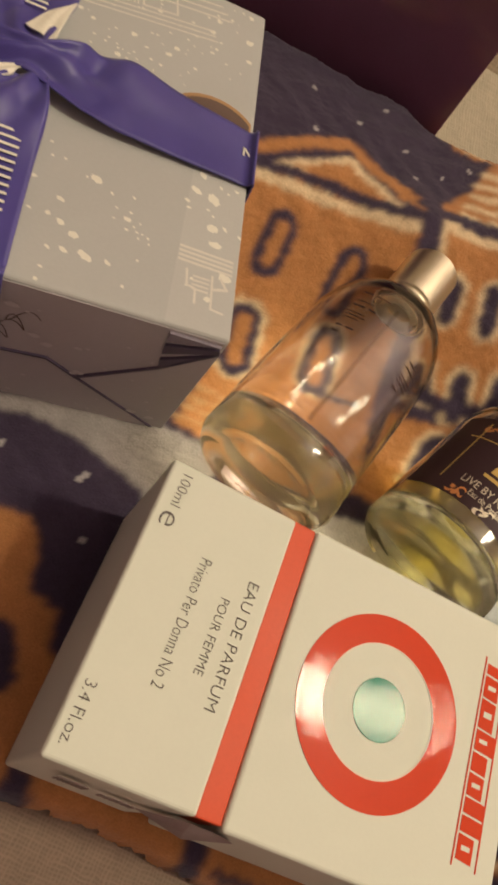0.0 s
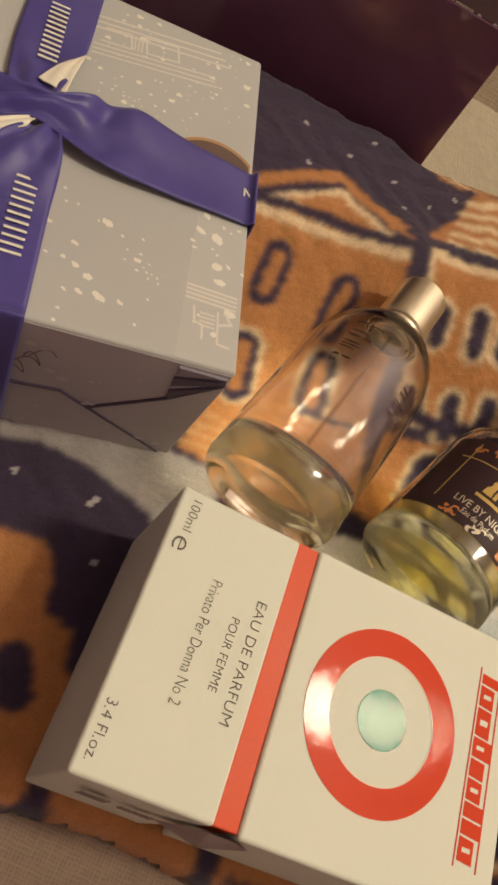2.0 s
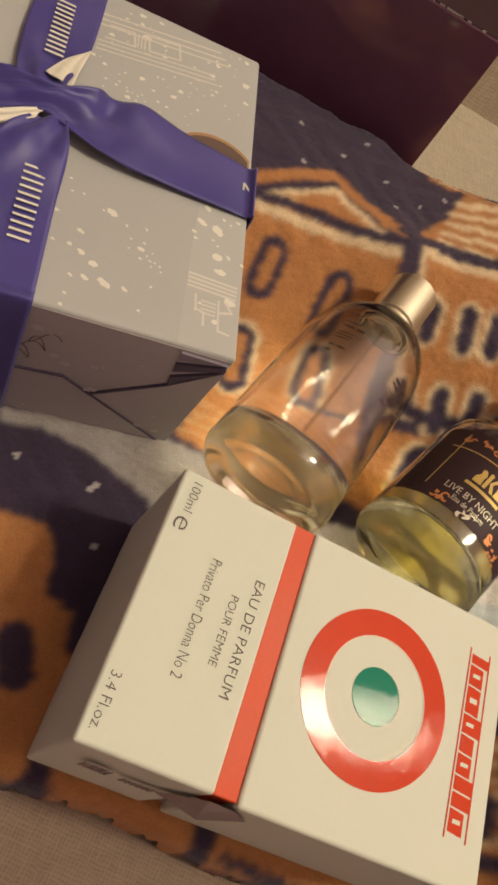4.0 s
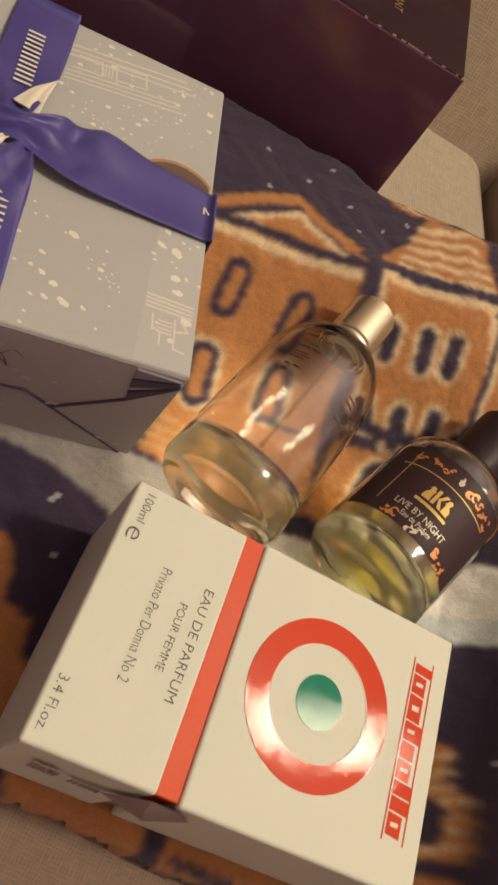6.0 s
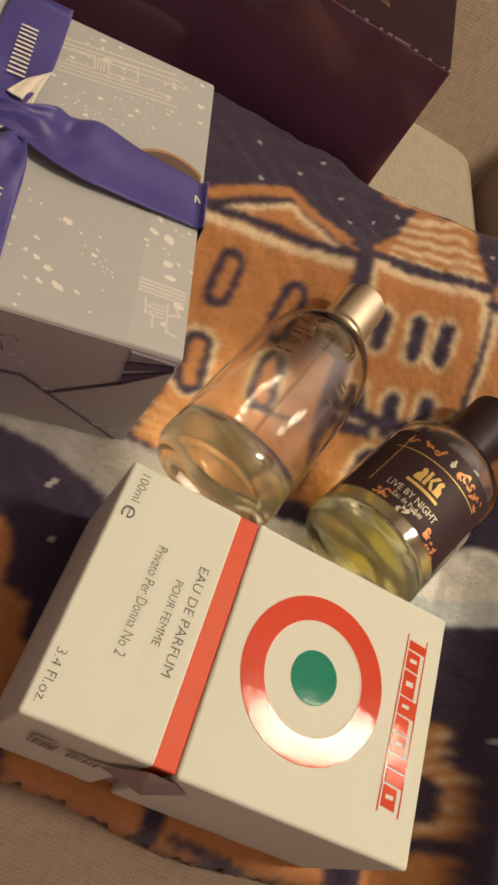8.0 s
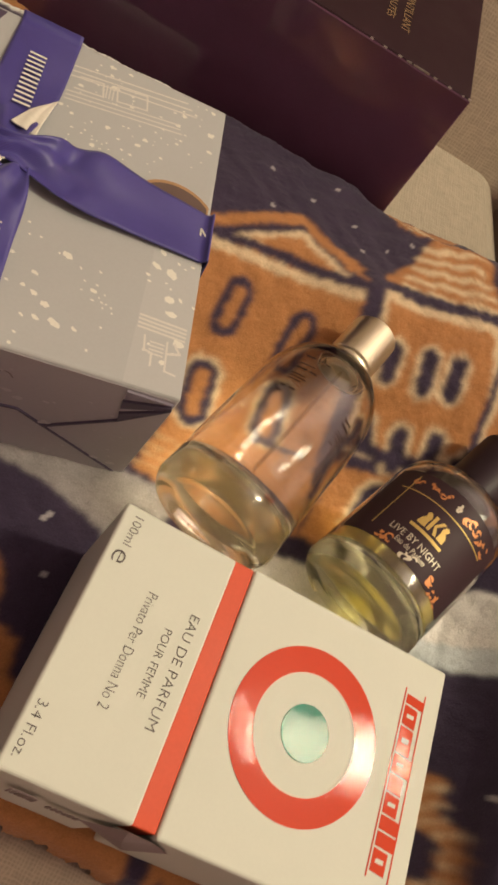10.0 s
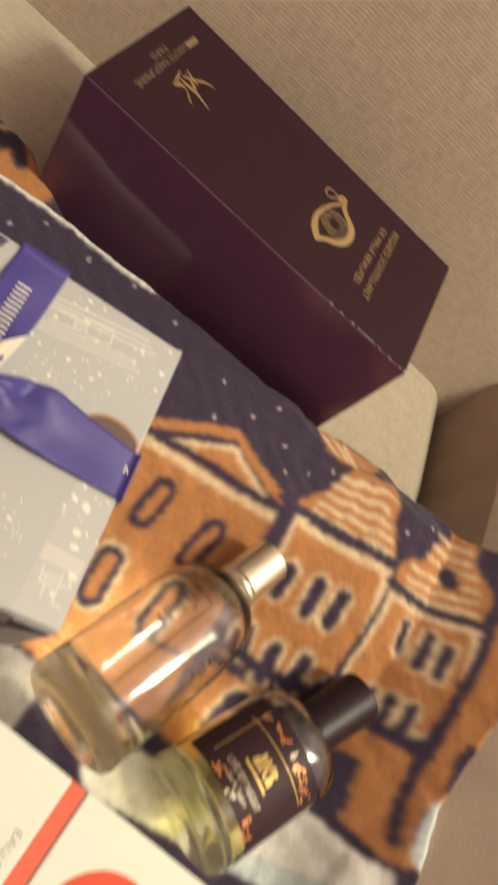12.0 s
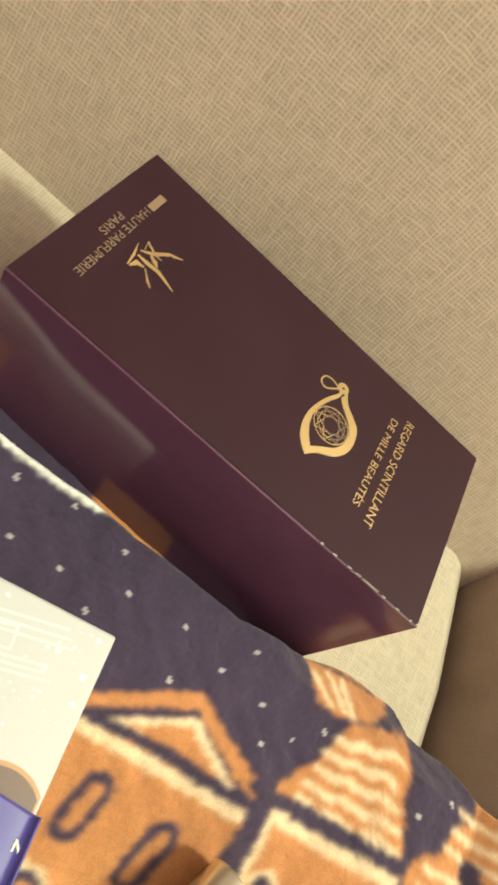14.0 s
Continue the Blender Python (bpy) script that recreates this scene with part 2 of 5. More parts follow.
def box_bm(x0, x1, y0, y1, z0, z1, bevel=0.0, segments=2, shear=(0.0, 0.0)):
    """A box whose bottom may be pushed aside by shear, with rounded edges."""
    bm = bmesh.new()
    vs = [bm.verts.new((x + (shear[0] if z == z0 else 0), y + (shear[1] if z == z0 else 0), z)) for z in (z0, z1) for y in (y0, y1) for x in (x0, x1)]
    for f in ((0, 2, 3, 1), (4, 5, 7, 6), (0, 1, 5, 4), (2, 6, 7, 3), (0, 4, 6, 2), (1, 3, 7, 5)):
        bm.faces.new([vs[i] for i in f])
    if bevel:
        bmesh.ops.bevel(bm, geom=bm.edges[:], offset=bevel, segments=segments, affect="EDGES", profile=0.5)
    return bm


def plate_bm(points, z, thick=0.00015):
    """A thin printed shape from an outline in the plane, raised by its own thickness."""
    bm = bmesh.new()
    top = bm.faces.new([bm.verts.new((x, y, z + thick)) for x, y in points])
    if top.calc_area() and top.normal.z < 0:
        top.normal_flip()
    out = bmesh.ops.extrude_face_region(bm, geom=[top])
    for v in out["geom"]:
        if isinstance(v, bmesh.types.BMVert):
            v.co.z -= thick
    bmesh.ops.recalc_face_normals(bm, faces=bm.faces[:])
    return bm


def ring_bm(cx, cy, r0, r1, z, thick=0.00018, n=96):
    bm = bmesh.new()
    loops = [[bm.verts.new((cx + r * math.cos(2 * math.pi * i / n), cy + r * math.sin(2 * math.pi * i / n), h)) for i in range(n)]
             for r, h in ((r0, z), (r0, z + thick), (r1, z + thick), (r1, z))]
    for a, b in zip(loops, loops[1:]):
        for i in range(n):
            bm.faces.new((a[i], b[i], b[(i + 1) % n], a[(i + 1) % n]))
    bmesh.ops.recalc_face_normals(bm, faces=bm.faces[:])
    return bm


def disc_outline(cx, cy, rx, ry=None, turn=0.0, n=40):
    ry = rx if ry is None else ry
    c, s = math.cos(turn), math.sin(turn)
    pts = [(rx * math.cos(2 * math.pi * i / n), ry * math.sin(2 * math.pi * i / n)) for i in range(n)]
    return [(cx + c * x - s * y, cy + s * x + c * y) for x, y in pts]


def stroke_bm(points, width, z, thick=0.00015, taper=False):
    """A flat stroke along a line of points."""
    bm = bmesh.new()
    pts = [Vector((x, y)) for x, y in points]
    rows = []
    for i, p in enumerate(pts):
        d = (pts[min(i + 1, len(pts) - 1)] - pts[max(i - 1, 0)]).normalized()
        k = i / (len(pts) - 1)
        w = width / 2 * (1 if not taper else max(0.12, math.sin(math.pi * (0.12 + 0.8 * k))))
        q = Vector((-d.y, d.x)) * w
        rows.append([bm.verts.new((*(p + q), z)), bm.verts.new((*(p + q), z + thick)), bm.verts.new((*(p - q), z + thick)), bm.verts.new((*(p - q), z))])
    for a, b in zip(rows, rows[1:]):
        for i in range(3):
            bm.faces.new((a[i], a[i + 1], b[i + 1], b[i]))
    bm.faces.new(rows[0]), bm.faces.new(rows[-1][::-1])
    bmesh.ops.recalc_face_normals(bm, faces=bm.faces[:])
    return bm


def turned_bm(profile, n=72):
    """A body of revolution about z from (radius, height) pairs."""
    bm = bmesh.new()
    loops = []
    for r, z in profile:
        if r < 1e-6:
            loops.append([bm.verts.new((0, 0, z))])
        else:
            loops.append([bm.verts.new((r * math.cos(2 * math.pi * i / n), r * math.sin(2 * math.pi * i / n), z)) for i in range(n)])
    for a, b in zip(loops, loops[1:]):
        for i in range(n):
            j = (i + 1) % n
            if len(a) == 1:
                bm.faces.new((a[0], b[j], b[i]))
            elif len(b) == 1:
                bm.faces.new((a[i], a[j], b[0]))
            else:
                bm.faces.new((a[i], a[j], b[j], b[i]))
    bmesh.ops.recalc_face_normals(bm, faces=bm.faces[:])
    return bm


def letters_bm(text, length, height=0.0, thin=0.0):
    """Flat lettering in the built-in font, centred, fitted to a length (and a height if given)."""
    cu = bpy.data.curves.new("letters", "FONT")
    cu.body, cu.align_x, cu.align_y = text, "CENTER", "CENTER"
    cu.resolution_u, cu.offset = 3, -thin
    ob = new("letters", cu)
    me = bpy.data.meshes.new_from_object(ob.evaluated_get(bpy.context.evaluated_depsgraph_get()))
    bpy.data.objects.remove(ob)
    bpy.data.curves.remove(cu)
    bm = bmesh.new()
    bm.from_mesh(me)
    bpy.data.meshes.remove(me)
    xs, ys = [v.co.x for v in bm.verts], [v.co.y for v in bm.verts]
    cx, cy, w, h = (max(xs) + min(xs)) / 2, (max(ys) + min(ys)) / 2, max(xs) - min(xs), max(ys) - min(ys)
    sx = length / w
    sy = height / h if height else sx
    for v in bm.verts:
        v.co = ((v.co.x - cx) * sx, (v.co.y - cy) * sy, 0)
    return bm


def place_bm(bm, m):
    bmesh.ops.transform(bm, matrix=m, verts=bm.verts[:])
    return bm


def lettering(name, text, start, end, z, height, material, parent, label=""):
    """Lettering that reads from start to end in the plane z of its parent."""
    a, b = Vector(start), Vector(end)
    bm = place_bm(letters_bm(text, (b - a).length, height, 0.012 if material is INK else 0.006), pose((a.x + b.x) / 2, (a.y + b.y) / 2, z, 0, 0, math.degrees(math.atan2(b.y - a.y, b.x - a.x))))
    return part(name, bm, material, parent, label)


def smooth_step(a, b, v):
    k = np.clip((v - a) / (b - a), 0, 1)
    return k * k * (3 - 2 * k)


# ---- sofa ----
sofa = thing("sofa", pose(0, 0, 0), "beige woven fabric sofa with a padded back and armrest", "sofa")


BACK_TURN = 8.0
back_bm = box_bm(-1.2, 0.62, 0.0, 0.22, -0.08, 0.50, 0.012, 5)
for v in back_bm.verts:
    v.co.y += 0.34 * v.co.z
place_bm(back_bm, pose(0.158, 0.382, 0.0, 0, 0, BACK_TURN))
part("backrest", back_bm, SOFA_BACK, sofa)


def splay(y):
    """How far the inner line of the armrest swings out beside the seat."""
    return float(np.interp(y, (0.15, 0.235, 0.30, 0.40, 0.50), (0.0, 0.020, 0.012, -0.014, -0.040)))


def seat_bm(x0, x1, y0, y1, low, round_front, round_end):
    """Seat cushion: a flat top that rolls over at the front and at the end by the armrest."""
    bm = bmesh.new()
    xs = [x0] + [x1 - round_end * (1 - math.sin(math.pi / 2 * k / 8)) for k in range(9)] + [x1]
    ys = [y0] + [y0 + round_front * (1 - math.cos(math.pi / 2 * k / 12)) for k in range(13)] + [y for y in (0.15, 0.235, 0.30, 0.36) if y < y1] + [y1]
    rows = []
    for j, y in enumerate(ys):
        row = []
        for i, x in enumerate(xs):
            fy = round_front * (1 - math.sin(math.acos(max(0.0, min(1.0, 1 - (y - y0) / round_front))))) if y < y0 + round_front else 0.0
            fx = round_end * (1 - math.sqrt(max(0.0, 1 - max(0.0, (x - x1 + round_end) / round_end) ** 2)))
            z = 0.006 - max(fy, fx)
            row.append(bm.verts.new((x + (splay(y) if i else 0.0), y, low if i == len(xs) - 1 or j == 0 else z)))
        rows.append(row)
    for a, b in zip(rows, rows[1:]):
        for i in range(len(xs) - 1):
            bm.faces.new((a[i], a[i + 1], b[i + 1], b[i]))
    bmesh.ops.recalc_face_normals(bm, faces=bm.faces[:])
    return bm


part("seat_cushion", seat_bm(-1.05, 0.161, -0.0850, 0.40, -0.16, 0.004, 0.03), SOFA_SEAT, sofa)
# front strip of the seat, split off so its colour can hold the shade
part("seat_front_shade_band", seat_bm(-1.05, 0.159, -0.170, -0.0856, -0.16, 0.070, 0.02), SOFA_FRONT, sofa, "ribbed seat front with shade put in its brown")
ARM = ((0.162, -0.2), (0.162, -0.01), (0.165, 0.025), (0.173, 0.050), (0.190, 0.072), (0.225, 0.102), (0.268, 0.130), (0.320, 0.146), (0.400, 0.146), (0.425, 0.125), (0.430, -0.2))
arm_bm = bmesh.new()
ends = [[arm_bm.verts.new((x + splay(y), y, z)) for x, z in ARM] for y in (-0.19, 0.15, 0.235, 0.30, 0.40, 0.50)]
for i in range(len(ARM)):
    j = (i + 1) % len(ARM)
    for p, q in zip(ends, ends[1:]):
        arm_bm.faces.new((p[i], p[j], q[j], q[i]))
arm_bm.faces.new(ends[0]), arm_bm.faces.new(ends[-1][::-1])
bmesh.ops.recalc_face_normals(arm_bm, faces=arm_bm.faces[:])
part("armrest", arm_bm, SOFA_ARM, sofa)
part("sofa_base", box_bm(-1.05, 0.55, -0.165, 0.75, -0.42, -0.165, 0.02), SOFA_ARM, sofa)

# ---- room shell ----
# plain shell out of view; its mauve walls and ceiling tint the fill
tagged(mesh_object("floor", box_bm(-2.6, 2.6, -3.0, 1.2, -0.52, -0.421), BOARDS), "brown wooden floor", "floor", kind="structure")
tagged(mesh_object("ceiling", box_bm(-2.6, 2.6, -3.0, 1.2, 2.15, 2.25), CEILING), "unseen mauve ceiling", "ceiling", kind="structure")
tagged(mesh_object("wall_north", box_bm(-2.6, 2.6, 1.2, 1.3, -0.42, 2.149), PLASTER), "unseen mauve wall behind the sofa", "wall", kind="structure")
tagged(mesh_object("wall_south", box_bm(-2.6, 2.6, -3.1, -3.0, -0.42, 2.149), PLASTER), "unseen mauve wall", "wall", kind="structure")
tagged(mesh_object("wall_west", box_bm(-2.7, -2.6, -3.0, 1.2, -0.42, 2.149), PLASTER), "unseen mauve wall", "wall", kind="structure")
tagged(mesh_object("wall_east", box_bm(2.6, 2.7, -3.0, 1.2, -0.42, 2.149), PLASTER), "unseen mauve wall", "wall", kind="structure")

# ---- gift box, perfume cartons: their poses ----
BLACK_SIZE = (0.2077, 0.1021, 0.0968)
BLACK_POSE = Matrix(((0.9953, -0.0789, -0.0554, -0.1555), (0.0815, 0.9956, 0.0459, 0.2183), (0.0515, -0.0502, 0.9974, 0.1025), (0, 0, 0, 1)))
BLACK_POSE = Matrix.Translation(BLACK_POSE.translation) @ BLACK_POSE.to_quaternion().to_matrix().to_4x4()

# ---- printed blanket ----
# the last of these is the snow colour darkened by shade
NAVY, ORANGE, CREAM, SNOW, ICE, SHADED_SNOW = (0.045, 0.031, 0.062), (0.465, 0.207, 0.074), (0.72, 0.55, 0.35), (0.86, 0.84, 0.79), (0.66, 0.72, 0.73), (0.33, 0.30, 0.30)
TAN = (0.55, 0.34, 0.17)
STARS = [(-0.101, 0.189), (-0.085, 0.169), (-0.076, 0.196), (-0.063, 0.173), (-0.048, 0.196), (-0.036, 0.184), (-0.045, 0.167), (-0.009, 0.19), (-0.001, 0.17), (0.015, 0.188), (0.024, 0.205), (0.039, 0.19), (0.047, 0.177), (0.059, 0.188), (0.121, 0.197), (0.1343, 0.2119), (0.07, 0.2), (-0.019, 0), (0.172, 0.005), (0.172, -0.025), (-0.009, -0.018), (-0.018, 0.002), (-0.046, -0.001), (-0.126, 0.185), (-0.136, 0.169), (-0.11, 0.165), (-0.1, 0.188)]
PRINT = [
    # snow strip below the gift box, its shade painted into the print
    (SHADED_SNOW, 0, [(-0.059, 0.012), (-0.041, 0.019), (-0.001, 0.031), (0.022, 0.032), (0.022, 0.002), (0.005, 0.001), (0.001, 0.005), (-0.012, 0.009), (-0.026, 0.012), (-0.043, 0.012), (-0.057, 0.007)]),
    (SNOW, 0.0240, [(0.067, 0.018), (0.113, 0.025)]),
    (ORANGE, 0, [(-0.036, 0.141), (0.056, 0.151), (0.068, 0.113), (0.075, 0.043), (0.045, 0.032), (0.001, 0.034), (0.004, 0.061)]),
    (ORANGE, 0.0068, [(-0.029, 0.137), (0.014, 0.172), (0.053, 0.16)]),
    (NAVY, 0.0045, [(-0.022, 0.139), (0.016, 0.167), (0.048, 0.155)]),
    (CREAM, 0, [(-0.011, 0.145), (0.019, 0.167), (0.047, 0.155)]),
    (ORANGE, 0, [(-0.003, 0.148), (0.018, 0.163), (0.039, 0.155)]),
    (NAVY, 0.0045, [(-0.018, 0.141), (0.017, 0.15), (0.055, 0.155)]),
    (CREAM, 0.0045, [(-0.027, 0.135), (0.018, 0.144), (0.057, 0.15)]),
    (NAVY, 0.0135, [(0.0059, 0.1115), (0.0052, 0.1255)]),
    (ORANGE, 0.0052, [(0.0059, 0.1115), (0.0052, 0.1255)]),
    (NAVY, 0.0135, [(0.0373, 0.1125), (0.0377, 0.128)]),
    (ORANGE, 0.0052, [(0.0373, 0.1125), (0.0377, 0.128)]),
    (CREAM, 0.0185, [(0.0115, 0.0705), (0.0088, 0.087)]),
    (NAVY, 0.0150, [(0.0115, 0.0705), (0.0088, 0.087)]),
    (ORANGE, 0.0060, [(0.0115, 0.0705), (0.0088, 0.087)]),
    (CREAM, 0.0185, [(0.0438, 0.0775), (0.0424, 0.096)]),
    (NAVY, 0.0150, [(0.0438, 0.0775), (0.0424, 0.096)]),
    (ORANGE, 0.0060, [(0.0438, 0.0775), (0.0424, 0.096)]),
    (NAVY, 0.0030, [(0.04, 0.07), (0.064, 0.076)]),
    (TAN, 0.0015, [(-0, 0.052), (0.017, 0.053)]),
    (TAN, 0.0015, [(-0, 0.046), (0.018, 0.049)]),
    (TAN, 0.0015, [(-0.001, 0.042), (0.018, 0.044)]),
    (TAN, 0.0015, [(-0.001, 0.037), (0.018, 0.04)]),
    (ORANGE, 0, [(0.06, 0.166), (0.074, 0.19), (0.077, 0.205), (0.0794, 0.2125), (0.1096, 0.2284), (0.112, 0.199), (0.122, 0.177)]),
    (CREAM, 0.0037, [(0.072, 0.171), (0.082, 0.171), (0.09, 0.174), (0.1, 0.174), (0.108, 0.178), (0.118, 0.178)]),
    (CREAM, 0.0037, [(0.073, 0.178), (0.082, 0.178), (0.089, 0.182), (0.098, 0.182), (0.105, 0.185), (0.115, 0.186)]),
    (CREAM, 0.0037, [(0.075, 0.186), (0.083, 0.186), (0.089, 0.19), (0.097, 0.19), (0.102, 0.193), (0.111, 0.193)]),
    (CREAM, 0.0037, [(0.075, 0.194), (0.083, 0.194), (0.088, 0.198), (0.095, 0.198), (0.1, 0.202), (0.107, 0.201)]),
    (CREAM, 0.0037, [(0.077, 0.202), (0.083, 0.202), (0.0877, 0.2065), (0.0937, 0.2065), (0.1006, 0.2125), (0.1068, 0.2125)]),
    (NAVY, 0.0062, [(0.053, 0.161), (0.083, 0.169), (0.121, 0.175)]),
    (CREAM, 0, [(0.063, 0.16), (0.123, 0.171), (0.136, 0.113), (0.12, 0.096), (0.083, 0.089)]),
    (ORANGE, 0, [(0.067, 0.156), (0.119, 0.165), (0.132, 0.114), (0.117, 0.099), (0.085, 0.094)]),
    (CREAM, 0.0115, [(0.08, 0.138), (0.082, 0.126)]),
    (NAVY, 0.0075, [(0.08, 0.138), (0.082, 0.126)]),
    (CREAM, 0.0115, [(0.096, 0.141), (0.099, 0.127)]),
    (NAVY, 0.0075, [(0.096, 0.141), (0.099, 0.127)]),
    (CREAM, 0.0115, [(0.109, 0.143), (0.111, 0.129)]),
    (NAVY, 0.0075, [(0.109, 0.143), (0.111, 0.129)]),
    (CREAM, 0.0115, [(0.083, 0.104), (0.087, 0.096)]),
    (NAVY, 0.0075, [(0.083, 0.104), (0.087, 0.096)]),
    (CREAM, 0.0115, [(0.1, 0.105), (0.103, 0.091)]),
    (NAVY, 0.0075, [(0.1, 0.105), (0.103, 0.091)]),
    (CREAM, 0.0115, [(0.115, 0.109), (0.117, 0.094)]),
    (NAVY, 0.0075, [(0.115, 0.109), (0.117, 0.094)]),
    (ORANGE, 0, [(0.082, 0.082), (0.11, 0.088), (0.105, 0.054), (0.098, 0.042), (0.075, 0.043)]),
    (CREAM, 0.0170, [(0.102, 0.075), (0.099, 0.057)]),
    (NAVY, 0.0135, [(0.102, 0.075), (0.099, 0.057)]),
    (NAVY, 0.0060, [(0.083, 0.094), (0.102, 0.094), (0.123, 0.099)]),
    (NAVY, 0.0075, [(0.056, 0.173), (0.059, 0.15), (0.063, 0.133)]),
    (NAVY, 0.0065, [(0.127, 0.169), (0.13, 0.137), (0.133, 0.109)]),
    (ORANGE, 0, [(0.128, 0.162), (0.125, 0.174), (0.128, 0.184), (0.138, 0.192), (0.138, 0.203), (0.1491, 0.2126), (0.1482, 0.2249), (0.1572, 0.2311), (0.161, 0.222), (0.161, 0.207), (0.171, 0.194), (0.174, 0.175), (0.165, 0.17)]),
    (CREAM, 0.0028, [(0.133, 0.168), (0.169, 0.176)]),
    (CREAM, 0.0028, [(0.133, 0.174), (0.167, 0.183)]),
    (CREAM, 0.0028, [(0.132, 0.182), (0.166, 0.19)]),
    (CREAM, 0.0028, [(0.139, 0.195), (0.164, 0.198)]),
    (CREAM, 0.0028, [(0.139, 0.203), (0.161, 0.205)]),
    (CREAM, 0.0028, [(0.1407, 0.2125), (0.159, 0.213)]),
    (NAVY, 0.0080, [(0.152, 0.194), (0.155, 0.188)]),
    (NAVY, 0.0050, [(0.124, 0.165), (0.152, 0.168), (0.172, 0.171)]),
    (CREAM, 0, [(0.127, 0.161), (0.172, 0.168), (0.182, 0.108), (0.133, 0.115)]),
    (ORANGE, 0, [(0.131, 0.158), (0.17, 0.164), (0.18, 0.11), (0.135, 0.117)]),
    (CREAM, 0.0086, [(0.145, 0.153), (0.149, 0.141)]),
    (NAVY, 0.0052, [(0.145, 0.153), (0.149, 0.141)]),
    (CREAM, 0.0086, [(0.157, 0.154), (0.159, 0.138)]),
    (NAVY, 0.0052, [(0.157, 0.154), (0.159, 0.138)]),
    (CREAM, 0.0086, [(0.165, 0.152), (0.167, 0.137)]),
    (NAVY, 0.0052, [(0.165, 0.152), (0.167, 0.137)]),
    (CREAM, 0.0080, [(0.151, 0.118), (0.153, 0.109)]),
    (NAVY, 0.0048, [(0.151, 0.118), (0.153, 0.109)]),
    (CREAM, 0.0080, [(0.159, 0.119), (0.161, 0.106)]),
    (NAVY, 0.0048, [(0.159, 0.119), (0.161, 0.106)]),
    (CREAM, 0.0080, [(0.167, 0.119), (0.17, 0.105)]),
    (NAVY, 0.0048, [(0.167, 0.119), (0.17, 0.105)]),
    (NAVY, 0.0060, [(0.128, 0.104), (0.156, 0.104), (0.181, 0.104)]),
    (ORANGE, 0, [(0.15, 0.092), (0.158, 0.101), (0.18, 0.1), (0.187, 0.053), (0.169, 0.06)]),
    (NAVY, 0, [(0.154, 0.087), (0.165, 0.088), (0.17, 0.064), (0.16, 0.061)]),
    (ORANGE, 0, [(0.173, 0.174), (0.182, 0.178), (0.196, 0.116), (0.198, 0.085), (0.197, 0.057), (0.187, 0.054), (0.184, 0.104)]),
    (CREAM, 0.0030, [(0.173, 0.166), (0.178, 0.122)]),
    (NAVY, 0.0050, [(0.174, 0.18), (0.178, 0.128), (0.186, 0.063)]),
    (NAVY, 0.0060, [(0.192, 0.113), (0.196, 0.095)]),
    (NAVY, 0.0040, [(0.193, 0.082), (0.193, 0.065)]),
    (SNOW, 0, [(0.132, 0.024), (0.145, 0.05), (0.161, 0.056), (0.18, 0.049), (0.188, 0.051), (0.193, 0.034), (0.178, 0.031), (0.162, 0.027)]),
    (ICE, 0.0110, [(0.143, 0.022), (0.162, 0.025), (0.178, 0.029), (0.192, 0.031)]),
    (ICE, 0.0120, [(0.199, 0.084), (0.197, 0.063)]),
    (ORANGE, 0, [(0.145, -0.025), (0.1620, -0.022), (0.1630, -0.037), (0.1675, -0.038), (0.1690, -0.057), (0.1680, -0.073), (0.1660, -0.094), (0.146, -0.094)]),
    (CREAM, 0.0016, [(0.1537, -0.030), (0.1627, -0.025)]),
    (CREAM, 0.0016, [(0.1547, -0.036), (0.1637, -0.031)]),
    (CREAM, 0.0016, [(0.1557, -0.041), (0.1647, -0.036)]),
    (CREAM, 0.0016, [(0.1567, -0.046), (0.1667, -0.040)]),
    (CREAM, 0.0016, [(0.1577, -0.051), (0.1667, -0.046)]),
    (CREAM, 0.0016, [(0.1587, -0.056), (0.1667, -0.051)]),
    (CREAM, 0.0016, [(0.1597, -0.061), (0.1677, -0.056)]),
    (NAVY, 0.0110, [(0.1587, -0.047), (0.1587, -0.054)]),
    (NAVY, 0.0055, [(0.1547, -0.068), (0.1677, -0.064)]),
    (ORANGE, 0, [(-0.047, -0.021), (-0.027, -0.018), (-0.019, -0.027), (-0.017, -0.039), (-0.006, -0.041), (-0.004, -0.051), (0.003, -0.055), (0.012, -0.087), (-0.006, -0.094)]),
    (NAVY, 0.0120, [(-0.019, -0.055), (-0.014, -0.064)]),
    (ORANGE, 0, [(0.003, -0.074), (0.038, -0.076), (0.076, -0.080), (0.081, -0.091), (0.017, -0.099)]),
    (NAVY, 0.0080, [(0.005, -0.087), (0.007, -0.096)]),
    (NAVY, 0.0080, [(0.063, -0.084), (0.063, -0.092)]),
    (ORANGE, 0, [(0.007, -0.081), (0.073, -0.082), (0.131, -0.082), (0.134, -0.092), (0.016, -0.102)]),
    (NAVY, 0.0080, [(0.064, -0.085), (0.065, -0.095)]),
    (NAVY, 0.0040, [(0.073, -0.092), (0.101, -0.094)]),
    (ORANGE, 0, [(0.192, 0.023), (0.198, 0.027), (0.2, 0.018), (0.194, 0.015)]),
    (ORANGE, 0, [(0.191, 0.006), (0.196, 0.011), (0.202, -0.007), (0.194, -0.012)]),
    (ORANGE, 0, [(0.0531, 0.2271), (0.0632, 0.2317), (0.0906, 0.2334), (0.099, 0.2333), (0.0892, 0.2187), (0.066, 0.2144)]),
    (NAVY, 0.0030, [(0.0586, 0.2304), (0.0769, 0.2306), (0.0906, 0.2334)]),
]


